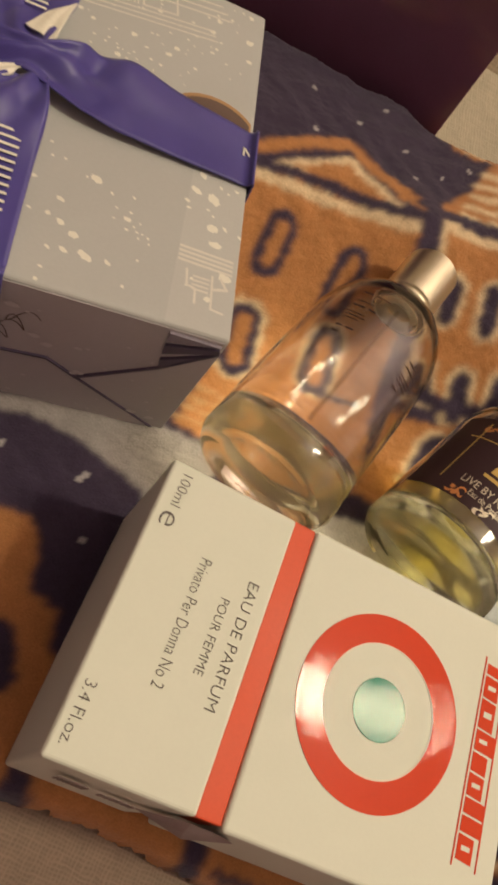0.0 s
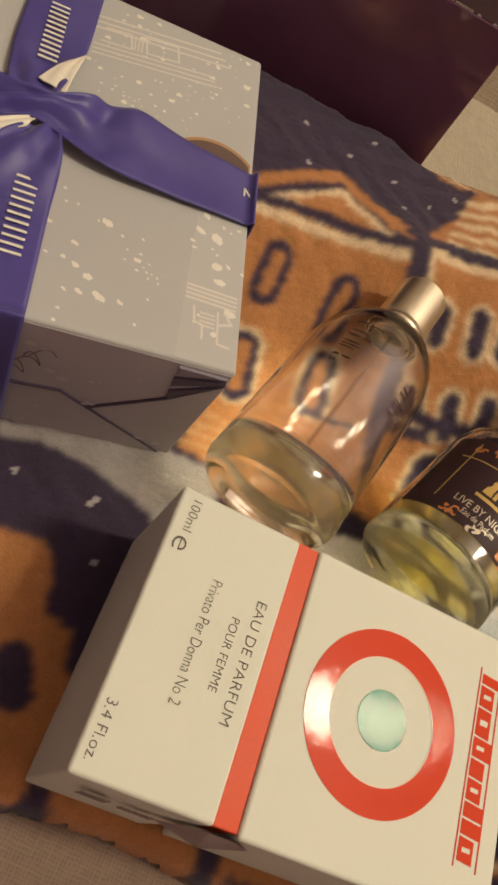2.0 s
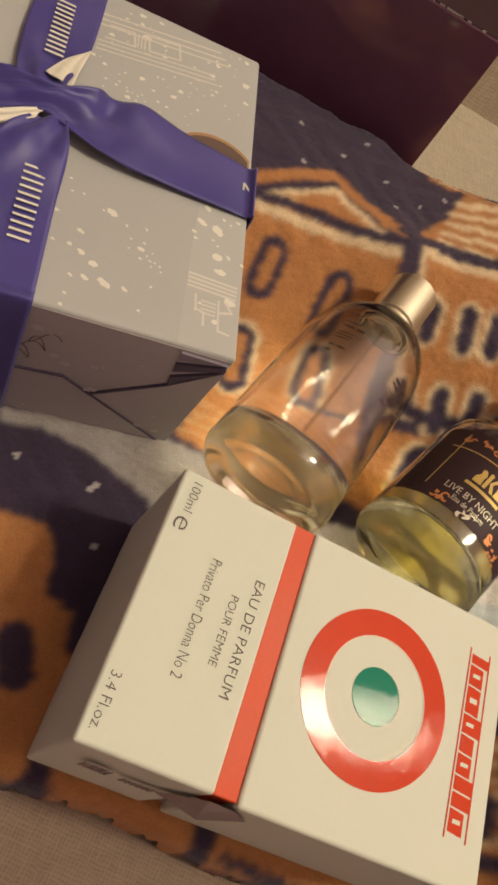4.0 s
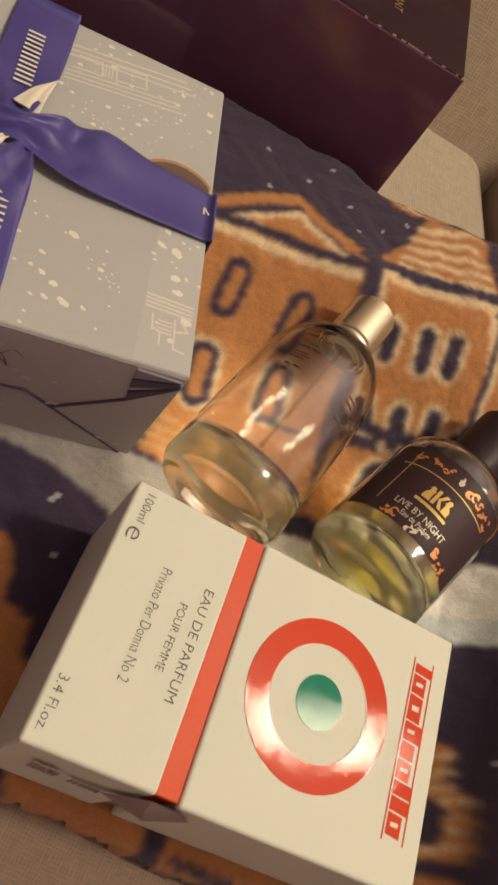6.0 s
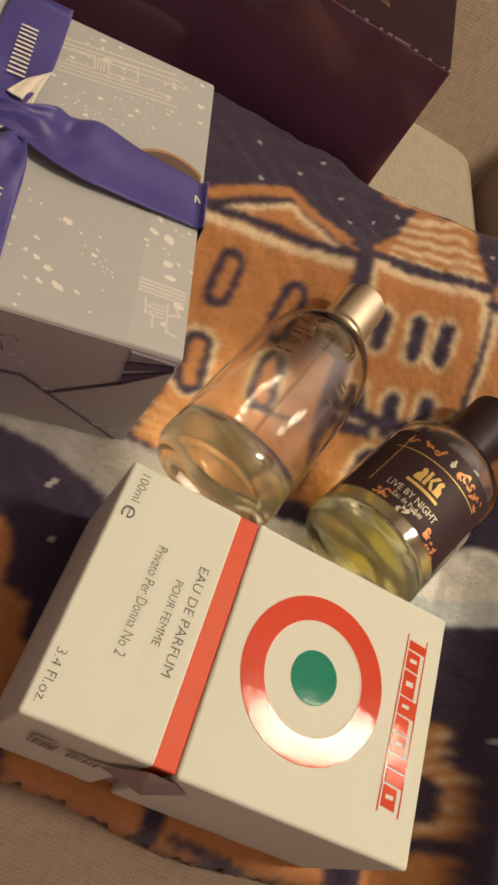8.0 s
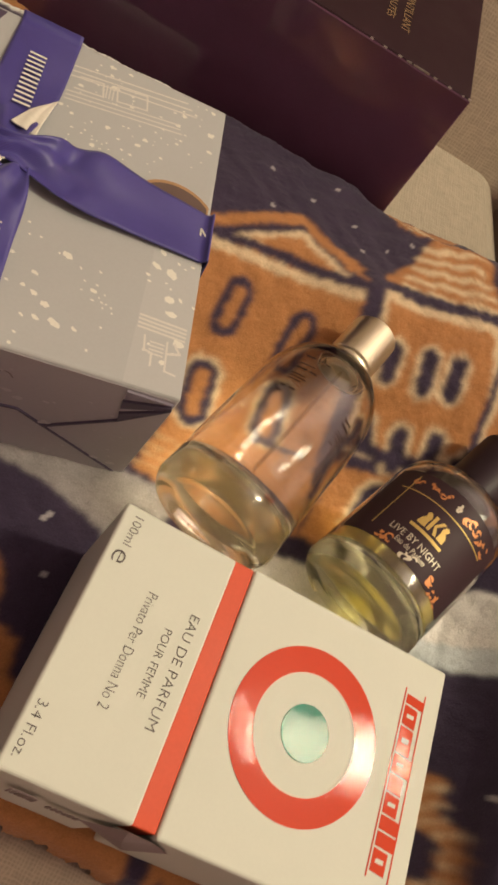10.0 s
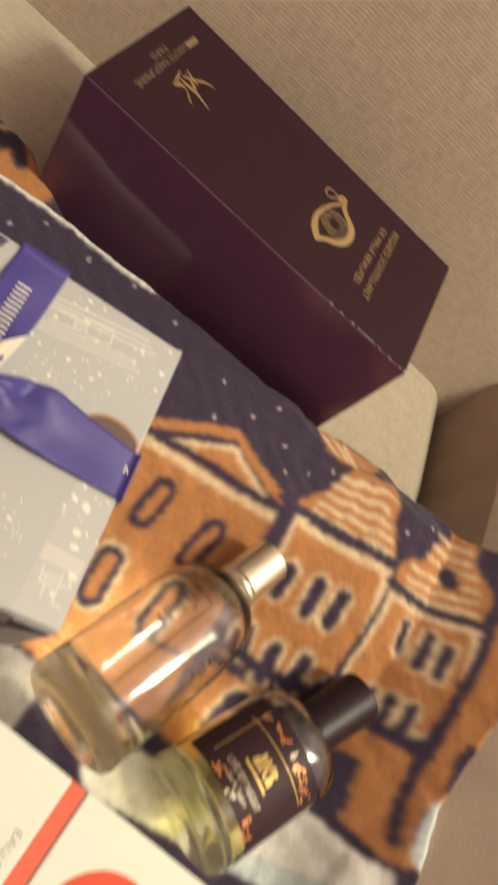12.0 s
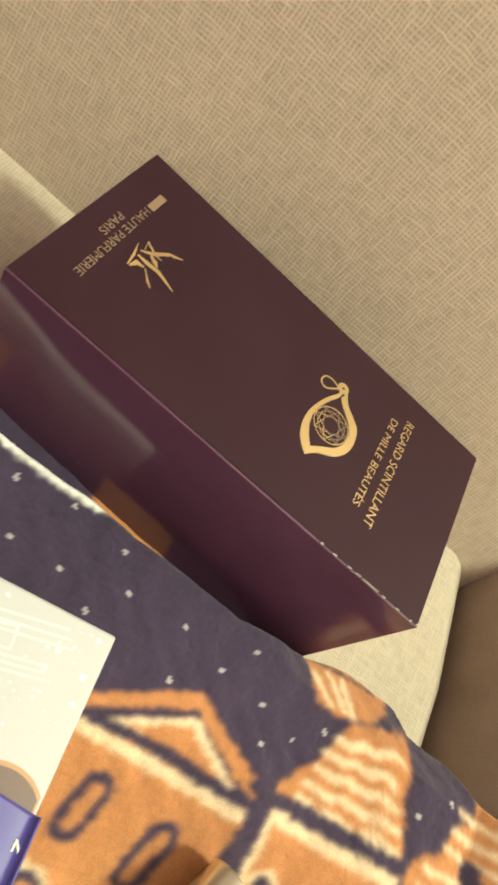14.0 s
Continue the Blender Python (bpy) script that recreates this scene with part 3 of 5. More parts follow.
def blanket_height(x, y):
    z = 0.018 + 0.008 * smooth_step(-0.09, 0.03, y) + 0.030 * smooth_step(0.07, 0.17, y)
    z = z + 0.018 * smooth_step(0.05, 0.14, x) * smooth_step(-0.02, 0.14, y) + 0.9 * np.maximum(0, x - 0.150)
    z = z - 0.008 * smooth_step(0.02, 0.10, -x) * smooth_step(0.1, 0.17, y)
    return np.maximum(z, np.interp(x, (0.150, 0.162, 0.173, 0.190, 0.225, 0.268), (0.0, 0.020, 0.054, 0.077, 0.107, 0.136)))


def black_box_floor(x, y):
    """Height of the underside of the dark carton above a place, and how far the place lies in under it."""
    inv = BLACK_POSE.inverted()
    lx = inv[0][0] * (x - BLACK_POSE[0][3]) + inv[0][1] * (y - BLACK_POSE[1][3])
    ly = inv[1][0] * (x - BLACK_POSE[0][3]) + inv[1][1] * (y - BLACK_POSE[1][3]) - 0.004
    under = (lx > -0.003) & (lx < BLACK_SIZE[0] + 0.002) & (ly > -0.001)
    return under, BLACK_POSE[2][3] - BLACK_SIZE[2] + 0.049 * lx - 0.050 * ly - 0.001


def painted(x, y, base, shapes, stars):
    """The print's colour at each place."""
    rng = np.random.default_rng(4)
    wx = x + 0.0003 * np.sin(y * 900 + 3 * np.sin(x * 310)) + rng.normal(0, 0.0003, x.shape)
    wy = y + 0.0003 * np.sin(x * 870 + 3 * np.sin(y * 290)) + rng.normal(0, 0.0003, x.shape)
    col = np.empty(x.shape + (3,))
    col[:] = base
    for colour, width, pts in shapes:
        if width:
            near = np.full(x.shape, 9.0)
            for (ax, ay), (bx, by) in zip(pts, pts[1:]):
                dx, dy = bx - ax, by - ay
                k = np.clip(((wx - ax) * dx + (wy - ay) * dy) / max(dx * dx + dy * dy, 1e-12), 0, 1)
                near = np.minimum(near, np.hypot(wx - ax - k * dx, wy - ay - k * dy))
            mask = near < width / 2
        else:
            mask = np.zeros(x.shape, bool)
            for (ax, ay), (bx, by) in zip(pts, pts[1:] + pts[:1]):
                if ay != by:
                    mask ^= ((ay > wy) != (by > wy)) & (wx < (bx - ax) * (wy - ay) / (by - ay) + ax)
        col[mask] = colour
    for _ in range(2):
        soft = np.pad(col, ((1, 1), (1, 1), (0, 0)), "edge")
        col = (2 * col + soft[:-2, 1:-1] + soft[2:, 1:-1] + soft[1:-1, :-2] + soft[1:-1, 2:]) / 6
    for sx, sy in stars:
        col[np.hypot(x - sx, y - sy) < 0.0012] = (0.38, 0.35, 0.36)
    return col


def sheet(name, xs_of, ys_of, nu, nv, height, colour_of, parent, seat=0.004, hem=0.007):
    """A cloth sheet laid over the seat, its rims rounded down onto what it lies on."""
    u, v = np.meshgrid(np.linspace(0, 1, nu), np.linspace(0, 1, nv))
    x0, x1 = xs_of(v)
    x = x0 + u * (x1 - x0)
    y0, y1 = ys_of(x)
    y = y0 + v * (y1 - y0)
    wob = 0.0012 * np.sin(x * 410 + 2 * np.sin(y * 130)) + 0.0008 * np.sin(x * 1130)
    y = y + wob * (np.abs(v - 0.5) * 2) ** 6
    rim = np.minimum(np.minimum((y - y0), (y1 - y)), np.minimum((x - x0), (x1 - x)))
    k = np.sqrt(np.clip(1 - (1 - np.clip(rim / hem, 0, 1)) ** 2, 0, 1))
    rng = np.random.default_rng(7)
    z = height(x, y)
    z = z + 0.0006 * np.sin(x * 260 + 2 * np.sin(y * 140)) * np.sin(y * 230 + x * 60) + rng.normal(0, 0.00022, x.shape)
    z = seat + (z - seat) * k
    under, low = black_box_floor(x, y)
    z = np.where(under, np.minimum(z, low), z)
    col = colour_of(x, y)
    me = bpy.data.meshes.new(name)
    idx = np.arange(nu * nv).reshape(nv, nu)
    faces = np.stack([idx[:-1, :-1], idx[:-1, 1:], idx[1:, 1:], idx[1:, :-1]], -1).reshape(-1, 4)
    me.from_pydata(np.stack([x, y, z], -1).reshape(-1, 3).tolist(), [], faces.tolist())
    me.polygons.foreach_set("use_smooth", [True] * len(me.polygons))
    at = me.color_attributes.new("print", "FLOAT_COLOR", "POINT")
    at.data.foreach_set("color", np.concatenate([col.reshape(-1, 3), np.ones((nu * nv, 1))], 1).ravel())
    me.materials.append(FLEECE)
    ob = new(name, me)
    ob.parent = parent
    return ob


blanket = thing("blanket", pose(0, 0, 0), "rumpled navy fleece blanket printed with orange houses on the sofa", "blanket")
HEM_X = (-0.36, -0.158, -0.119, -0.09, -0.07, -0.048, -0.024, 0.009, 0.0528, 0.0687, 0.0787, 0.1024, 0.1118, 0.1305, 0.1562, 0.26)
HEM_Y = (0.155, 0.192, 0.202, 0.206, 0.2092, 0.2095, 0.2125, 0.216, 0.2317, 0.2404, 0.2449, 0.2454, 0.2351, 0.2349, 0.2261, 0.23)
RNG_STARS = [(random.uniform(-0.33, 0.2), random.uniform(-0.06, 0.0)) for _ in range(4)] + [(random.uniform(-0.33, -0.13), random.uniform(0.0, 0.17)) for _ in range(20)]
HEM_LINE = (SNOW, 0.0100, [(x, y - 0.0035) for x, y in zip(HEM_X, HEM_Y) if x < -0.069])

ROOF_CAP = [(ORANGE, 0, [(0.0498, 0.2273), (0.069, 0.2447), (0.1038, 0.2444), (0.0855, 0.2173), (0.0726, 0.21), (0.0597, 0.2089)]), (NAVY, 0.0065, [(0.1023, 0.241), (0.1082, 0.2403), (0.1103, 0.2314)])] + [(CREAM, 0.0042, q) for q in ([(0.0574, 0.2216), (0.0663, 0.2124)], [(0.066, 0.2273), (0.0743, 0.215)], [(0.0738, 0.2297), (0.0796, 0.2161)])] + [(CREAM, 0.0028, [(0.0678, 0.2398), (0.0986, 0.2419)]), (NAVY, 0.0022, [(0.0571, 0.2296), (0.0774, 0.2358), (0.0911, 0.2376)])]


def fold_height(x, y):
    z = blanket_height(x, y)
    z = z - 0.7 * np.maximum(0, y - 0.211) * smooth_step(0.02, 0.045, x) * (1 - smooth_step(0.12, 0.16, x))
    z = z + 0.007 * np.exp(-((x - 0.056) / 0.020) ** 2 - ((y - 0.154) / 0.018) ** 2)
    for ax, ay, bx, by, h, w in ((0.175, 0.045, 0.165, -0.09, 0.006, 0.010), (0.150, 0.02, 0.142, -0.09, 0.004, 0.008), (-0.16, 0.03, -0.09, -0.08, 0.006, 0.015)):
        dx, dy = bx - ax, by - ay
        k = np.clip(((x - ax) * dx + (y - ay) * dy) / (dx * dx + dy * dy), 0, 1)
        z = z + h * np.exp(-((x - ax - k * dx) ** 2 + (y - ay - k * dy) ** 2) / w ** 2)
    return z


sheet("top_layer", lambda v: (-0.36 + 0 * v, 0.2055 - 0.012 * v * v), lambda x: (-0.0955 + 0.002 * np.sin(x * 60), np.interp(x, HEM_X, HEM_Y)), 470, 300, fold_height,
      lambda x, y: painted(x, y, NAVY, PRINT + ROOF_CAP + [HEM_LINE], STARS + RNG_STARS), blanket)
UNDER_PRINT = [(ORANGE, 0, [(-0.175, 0.18), (-0.14, 0.18), (-0.14, 0.25), (-0.172, 0.228)]), (NAVY, 0.008, [(-0.170, 0.222), (-0.163, 0.214)]), (CREAM, 0.003, [(-0.185, 0.222), (-0.176, 0.232)]),
               (ORANGE, 0, [(-0.072, 0.19), (-0.027, 0.19), (-0.027, 0.25), (-0.070, 0.25)])]
sheet("folded_under_layer", lambda v: (-0.36 + 0 * v, 0.03 + 0 * v), lambda x: (0.12 + 0 * x, np.interp(x, (-0.36, -0.19, -0.165, -0.15, -0.12, 0.05), (0.20, 0.232, 0.232, 0.222, 0.234, 0.238))), 300, 110,
      lambda x, y: 0.030 - 0.013 * smooth_step(-0.150, -0.120, x) + 0.002 * np.sin(x * 40), lambda x, y: painted(x, y, NAVY, UNDER_PRINT, []), blanket)

# ---- white perfume carton with a red band ----
TOP = 0.075
carton = thing("perfume_carton", pose(0, 0, 0), "white perfume carton, orange-red band, red and green roundel, on blanket", "box")
LEAN_Y = -0.0065
BASE = part("carton_base", box_bm(0.0, 0.0397, -0.079, 0.0, 0.014, TOP, 0.0011, 3, (0, LEAN_Y)), CARD, carton)
part("inner_sleeve", box_bm(0.0385, 0.0475, -0.0770, -0.0020, 0.0150, 0.0600, 0.0, 1, (0, LEAN_Y)), CARD_INSIDE, carton, "grey card sleeve inside the carton")
part("red_band", box_bm(0.0392, 0.0462, -0.0788, -0.0002, 0.0605, TOP - 0.0003, 0.0004, 2, (0, -0.0015)), RED_CARD, carton, "orange-red card band round the carton")
LID = part("carton_lid", box_bm(0.0464, 0.1252, -0.0797, 0.0004, 0.0135, TOP + 0.0004, 0.0011, 3, (0, LEAN_Y)), CARD, carton)
RX, RY = 0.0793, -0.0387
LIDZ = TOP + 0.0004
part("roundel_ring", ring_bm(RX, RY, 0.0176, 0.0255, LIDZ), RED_FOIL, LID, "glossy red foil ring")
part("roundel_outline", ring_bm(RX, RY, 0.0172, 0.0176, LIDZ, 0.00015), SILVER_LINE, LID, "thin pale foil line")
part("roundel_centre", plate_bm(disc_outline(RX, RY, 0.0083, n=64), LIDZ, 0.00018), GREEN_FOIL, LID, "glossy green foil disc")
lettering("lettering", "EAU DE PARFUM", (0.0337, -0.0223), (0.0337, -0.0564), TOP + 0.00015, 0.0031, INK, BASE, "grey capitals")
lettering("lettering", "POUR FEMME", (0.0276, -0.0295), (0.0276, -0.0498), TOP + 0.00015, 0.0026, INK, BASE, "grey capitals")
lettering("lettering", "Privato Per Donna No 2", (0.0190, -0.0221), (0.0190, -0.0564), TOP + 0.00015, 0.0033, INK, BASE, "grey lettering")
lettering("lettering", "100ml", (0.0054, -0.0032), (0.0054, -0.0128), TOP + 0.00015, 0.0029, INK, BASE, "grey lettering")
lettering("lettering", "e", (0.0047, -0.0148), (0.0047, -0.0188), TOP + 0.00015, 0.0042, INK, BASE, "grey estimated sign")
lettering("lettering", "3.4 Fl.oz.", (0.0040, -0.0606), (0.0040, -0.0752), TOP + 0.00015, 0.0030, INK, BASE, "grey lettering")
# brand mark as plain bars
for x in (0.1106, 0.1185):
    part("brand_rule", stroke_bm([(x, -0.0108), (x, -0.0672)], 0.00045, LIDZ), RED_FOIL, LID, "thin red rule")
y = -0.0125
for w in (0.0030, 0.0062, 0.0082, 0.0056, 0.0050, 0.0058, 0.0040, 0.0040, 0.0062):
    tall = 0.0068 if w in (0.0030, 0.0056, 0.0040) else 0.0052
    part("brand_bar", plate_bm([(0.1115, y), (0.1115, y - w), (0.1115 + tall, y - w - 0.0006), (0.1115 + tall, y - 0.0006)], LIDZ), RED_FOIL, LID, "plain red block")
    if w > 0.005:
        part("brand_bar_gap", plate_bm([(0.1128, y - w * 0.42), (0.1128, y - w * 0.62), (0.1156, y - w * 0.62), (0.1156, y - w * 0.42)], LIDZ + 0.00016, 0.00006), CARD, LID, "white slot")
    y -= w + 0.0006


def front_plane(x, h):
    """A place on the carton's front side: x along it, h up from its bottom."""
    k = (TOP - h) / (TOP - 0.014)
    return Vector((x, -0.0797 + LEAN_Y * k - 0.0004, h))


def front_quad(x0, x1, h0, h1, lift=0.0003):
    bm = bmesh.new()
    q = [front_plane(x, h) for x, h in ((x0, h0), (x1, h0), (x1, h1), (x0, h1))]
    a = [bm.verts.new(p) for p in q]
    b = [bm.verts.new(p - Vector((0, lift, 0))) for p in q]
    bm.faces.new(b)
    for i in range(4):
        bm.faces.new((a[i], a[(i + 1) % 4], b[(i + 1) % 4], b[i]))
    bmesh.ops.recalc_face_normals(bm, faces=bm.faces[:])
    return bm


for i, (x, w) in enumerate(((0.0085, 0.0006), (0.0097, 0.001), (0.0112, 0.0005), (0.0122, 0.0009), (0.0136, 0.0005), (0.0146, 0.001), (0.0160, 0.0006))):
    part("barcode_bar", front_quad(x, x + w, 0.052, 0.060), FAINT_INK, BASE)
part("print_line", front_quad(0.008, 0.0150, 0.0612, 0.0622), FAINT_INK, BASE)
for i in range(6):
    part("print_line", front_quad(0.0205 + i * 0.0017, 0.0215 + i * 0.0017, 0.052, 0.0575), FAINT_INK, BASE)
# torn flap where lid and base meet
bm = bmesh.new()
q = [bm.verts.new(front_plane(x, h) - Vector((0, l, 0))) for x, h, l in ((0.030, 0.055, 0.0), (0.0395, 0.0735, 0.0002), (0.0475, 0.0725, 0.0002), (0.056, 0.062, 0.0), (0.046, 0.052, 0.0025), (0.041, 0.066, 0.002))]
bm.faces.new((q[0], q[4], q[5], q[1])), bm.faces.new((q[1], q[5], q[2])), bm.faces.new((q[5], q[4], q[3], q[2])), bm.faces.new((q[0], q[3], q[4]))
part("torn_flap", bm, CARD_INSIDE, carton, "crumpled grey inside of the card")

# ---- wrapped gift box with ribbon ----
GTOP, GLOW, GW, GD = 0.092, 0.022, 0.136, 0.131
gift = thing("gift_box", pose(-0.0017, 0.0301, 0, 0, 0, 15.8), "gift box in pale grey snowy paper with blue-violet satin ribbon", "gift box")
PAPER = part("wrapping", box_bm(-GW, 0, 0, GD, GLOW, GTOP, 0.0012, 3), WRAP, gift)


def gift_front(points, lift, material, name, label=""):
    """A folded paper flap on the front side, outline in (from the right, up)."""
    bm = bmesh.new()
    f = bm.faces.new([bm.verts.new((x, -lift, GLOW + h)) for x, h in points])
    ex = bmesh.ops.extrude_face_region(bm, geom=[f])
    for v in ex["geom"]:
        if isinstance(v, bmesh.types.BMVert):
            v.co.y += lift - 0.0001
    bmesh.ops.recalc_face_normals(bm, faces=bm.faces[:])
    return part(name, bm, material, gift, label)


# front flaps: the side's shade tint is in their paper colour
gift_front([(-0.001, 0.0690), (-0.1345, 0.0690), (-0.1345, 0.034), (-0.0590, 0.0338), (-0.0447, 0.0355), (-0.0349, 0.0278), (-0.0137, 0.0478), (-0.001, 0.0645)], 0.0003, WRAP_SIDE, "paper_flap")
gift_front([(-0.0349, 0.0272), (-0.0005, 0.0012), (-0.0005, 0.0630), (-0.0137, 0.0468)], 0.0005, WRAP_SIDE, "paper_flap")
gift_front([(-0.1345, 0.0332), (-0.1345, 0.0005), (-0.0010, 0.0005), (-0.0349, 0.0268), (-0.0447, 0.0346), (-0.0590, 0.0330)], 0.0008, WRAP_SIDE, "paper_flap")
# dark strips along the flap edges, painting in the shade of the folds
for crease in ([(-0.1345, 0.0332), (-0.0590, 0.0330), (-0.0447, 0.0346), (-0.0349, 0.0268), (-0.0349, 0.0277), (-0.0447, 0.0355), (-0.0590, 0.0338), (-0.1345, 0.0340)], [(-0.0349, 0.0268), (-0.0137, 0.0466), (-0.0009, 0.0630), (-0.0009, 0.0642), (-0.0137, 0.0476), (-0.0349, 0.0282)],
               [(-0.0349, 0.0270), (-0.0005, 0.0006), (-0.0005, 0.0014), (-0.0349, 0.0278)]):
    gift_front(crease, 0.0011, WRAP_DARK, "painted_crease_shade", "dark strip painted as the fold's shade")
gift_front([(-0.0160, 0.0612), (-0.0155, 0.0565), (-0.0015, 0.0640), (-0.0015, 0.0660)], 0.0013, WRAP_DARK, "dark_print_bar")
gift_front([(-0.0150, 0.0528), (-0.0142, 0.0475), (-0.0090, 0.0550), (-0.0030, 0.0615)], 0.0013, WRAP_DARK, "dark_print_bar")
gift_front([(-0.0165, 0.0680), (-0.0160, 0.0635), (-0.0015, 0.0675)], 0.0012, WRAP_GREY, "grey_print_wedge")
part("paper_overlap", plate_bm([(-0.0190, 0.0008), (-0.0006, 0.0008), (-0.0006, 0.0560), (-0.0172, 0.0560)], GTOP, 0.00005), WRAP_OVER, PAPER, "pearly overlap of the wrapping paper")
# print on the top: snow flecks and pale sketched lines
rng = random.Random(5)
bm = bmesh.new()
clusters = [(-0.050, 0.085, 0.006), (-0.044, 0.086, 0.003), (-0.020, 0.098, 0.008), (-0.012, 0.044, 0.004), (-0.006, 0.016, 0.005),
            (-0.025, 0.108, 0.008), (-0.045, 0.112, 0.007), (-0.008, 0.118, 0.006), (-0.048, 0.125, 0.006), (-0.032, 0.095, 0.010), (-0.1, 0.03, 0.014), (-0.11, 0.1, 0.012), (-0.12, 0.05, 0.012), (-0.058, 0.105, 0.006)]
FLAKES = [(-0.0157, 0.0468, 1.5), (-0.0142, 0.0531, 1.2), (-0.0099, 0.0454, 1.9), (-0.0082, 0.0507, 0.7), (-0.0033, 0.0514, 0.6), (-0.0178, 0.0422, 0.7), (-0.0171, 0.0398, 0.6), (-0.0093, 0.0352, 1.9), (-0.0056, 0.0363, 0.7), (-0.0079, 0.0298, 1.6), (-0.0009, 0.0352, 0.6), (-0.0433, 0.0381, 1.5), (-0.046, 0.0379, 0.5), (-0.0041, 0.0198, 1.9), (-0.0641, 0.0277, 0.8), (-0.0682, 0.0228, 0.7), (-0.0513, 0.0279, 0.9), (-0.0536, 0.0224, 0.9), (-0.0584, 0.0223, 0.6), (-0.0501, 0.0209, 1.1), (-0.0461, 0.0181, 1.5), (-0.0422, 0.0128, 1.6), (-0.0477, 0.0127, 1.0), (-0.0518, 0.0122, 0.6), (-0.0721, 0.01, 0.8), (-0.0672, 0.0157, 0.6), (-0.0364, 0.013, 0.8), (-0.0288, 0.0165, 0.5), (-0.0314, 0.0072, 0.6), (-0.0523, 0.0059, 0.5), (-0.0527, 0.002, 0.7), (-0.0333, 0.0286, 1.0), (-0.0327, 0.0311, 0.5), (-0.0297, 0.0284, 0.4), (-0.0313, 0.0268, 0.4), (-0.0302, 0.0254, 0.4), (-0.0287, 0.0252, 0.4), (-0.027, 0.0245, 0.4), (-0.0265, 0.0227, 0.4), (-0.0296, 0.0235, 0.4), (-0.0367, 0.0312, 0.4), (-0.037, 0.0276, 0.4), (-0.0331, 0.0252, 0.5), (-0.0326, 0.0364, 0.5), (-0.0387, 0.0353, 0.5), (-0.0524, 0.0414, 0.5), (-0.0559, 0.041, 0.5), (-0.0569, 0.0454, 0.5), (-0.0591, 0.0325, 0.8)]
taken = []
for cx, cy, r in FLAKES:
    n, a, wide = 14, rng.uniform(0.0, 0.9), rng.uniform(1.1, 1.7)
    taken.append((cx, cy, 0.001 * r))
    ring = [(0.00085 * r * rng.uniform(0.72, 1.2) * wide * math.cos(2 * math.pi * i / n), 0.00075 * r * rng.uniform(0.7, 1.2) * math.sin(2 * math.pi * i / n)) for i in range(n)]
    bm.faces.new([bm.verts.new((cx + u * math.cos(a) + v * math.sin(a), cy - u * math.sin(a) + v * math.cos(a), GTOP + 0.000075)) for u, v in ring])
for cx, cy, spread in clusters:
    for _ in range(rng.randint(11, 19)):
        x, y = rng.gauss(cx, spread), rng.gauss(cy, spread)
        r = rng.choice((0.00025, 0.0003, 0.0003, 0.0004, 0.0004, 0.0005, 0.0007, 0.0009, 0.0013))
        if -GW + 0.003 < x < -0.003 and 0.003 < y < GD - 0.003 and all(math.hypot(x - p, y - q) > 1.8 * (r + s) for p, q, s in taken):
            taken.append((x, y, r))
            n, a = 12, rng.uniform(0, 6)
            ks = [rng.uniform(0.65, 1.15) for _ in range(n)]
            bm.faces.new([bm.verts.new((x + 1.35 * r * k * math.cos(a + 2 * math.pi * i / n), y + r * k * math.sin(a + 2 * math.pi * i / n), GTOP + 0.00007)) for i, k in enumerate(ks)])
tagged(part("fleck_print", bm, FLECK, PAPER, "scattered cream snow flecks"), kind="stuff")
# flecks on the front side, dimmer and mauver than those on top
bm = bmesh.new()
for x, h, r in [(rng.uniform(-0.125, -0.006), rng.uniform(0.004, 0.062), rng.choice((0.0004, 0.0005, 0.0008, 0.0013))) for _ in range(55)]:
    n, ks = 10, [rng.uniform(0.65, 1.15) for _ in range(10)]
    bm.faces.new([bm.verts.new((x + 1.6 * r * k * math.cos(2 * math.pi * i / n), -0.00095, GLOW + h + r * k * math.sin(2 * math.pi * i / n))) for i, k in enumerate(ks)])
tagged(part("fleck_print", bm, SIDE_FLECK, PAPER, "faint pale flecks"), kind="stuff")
bm = bmesh.new()
scrawl = [(-0.0610 + 0.0035 * math.sin(0.22 * i) + 0.00014 * i, 0.042 + 0.00022 * i + 0.0028 * math.cos(0.43 * i)) for i in range(64)]
for (ax, ah), (bx, bh) in zip(scrawl, scrawl[1:]):
    d = Vector((bx - ax, bh - ah)).normalized() * 0.00018
    bm.faces.new([bm.verts.new((x, -0.00060, GLOW + h)) for x, h in ((ax - d.y, ah + d.x), (ax + d.y, ah - d.x), (bx + d.y, bh - d.x), (bx - d.y, bh + d.x))])
part("line_drawing", bm, WRAP_BROWN, gift, "fine brown printed line")
bm = bmesh.new()


level = [0]


def sketch(*pts, w=0.0007):
    """A run of pale printed lines; each lies a hair above the last."""
    for p, q in zip(pts, pts[1:]):
        level[0] += 1
        d = (Vector(q) - Vector(p)).normalized() * w / 2
        n = Vector((-d.y, d.x))
        h = GTOP + 0.00008 + 0.000001 * level[0]
        bm.faces.new([bm.verts.new((*v, h)) for v in (Vector(p) - d + n, Vector(p) - d - n, Vector(q) + d - n, Vector(q) + d + n)])


for k in range(3):
    sketch((-0.058, 0.1190 - 0.0026 * k), (-0.016 + 0.002 * k, 0.1260 - 0.0026 * k))
for k in range(3):
    sketch((-0.058, 0.1060 - 0.0020 * k), (-0.018 + 0.001 * k, 0.1130 - 0.0020 * k), w=0.0006)
sketch((-0.056, 0.1085), (-0.046, 0.1100), (-0.047, 0.1165), (-0.055, 0.1150))
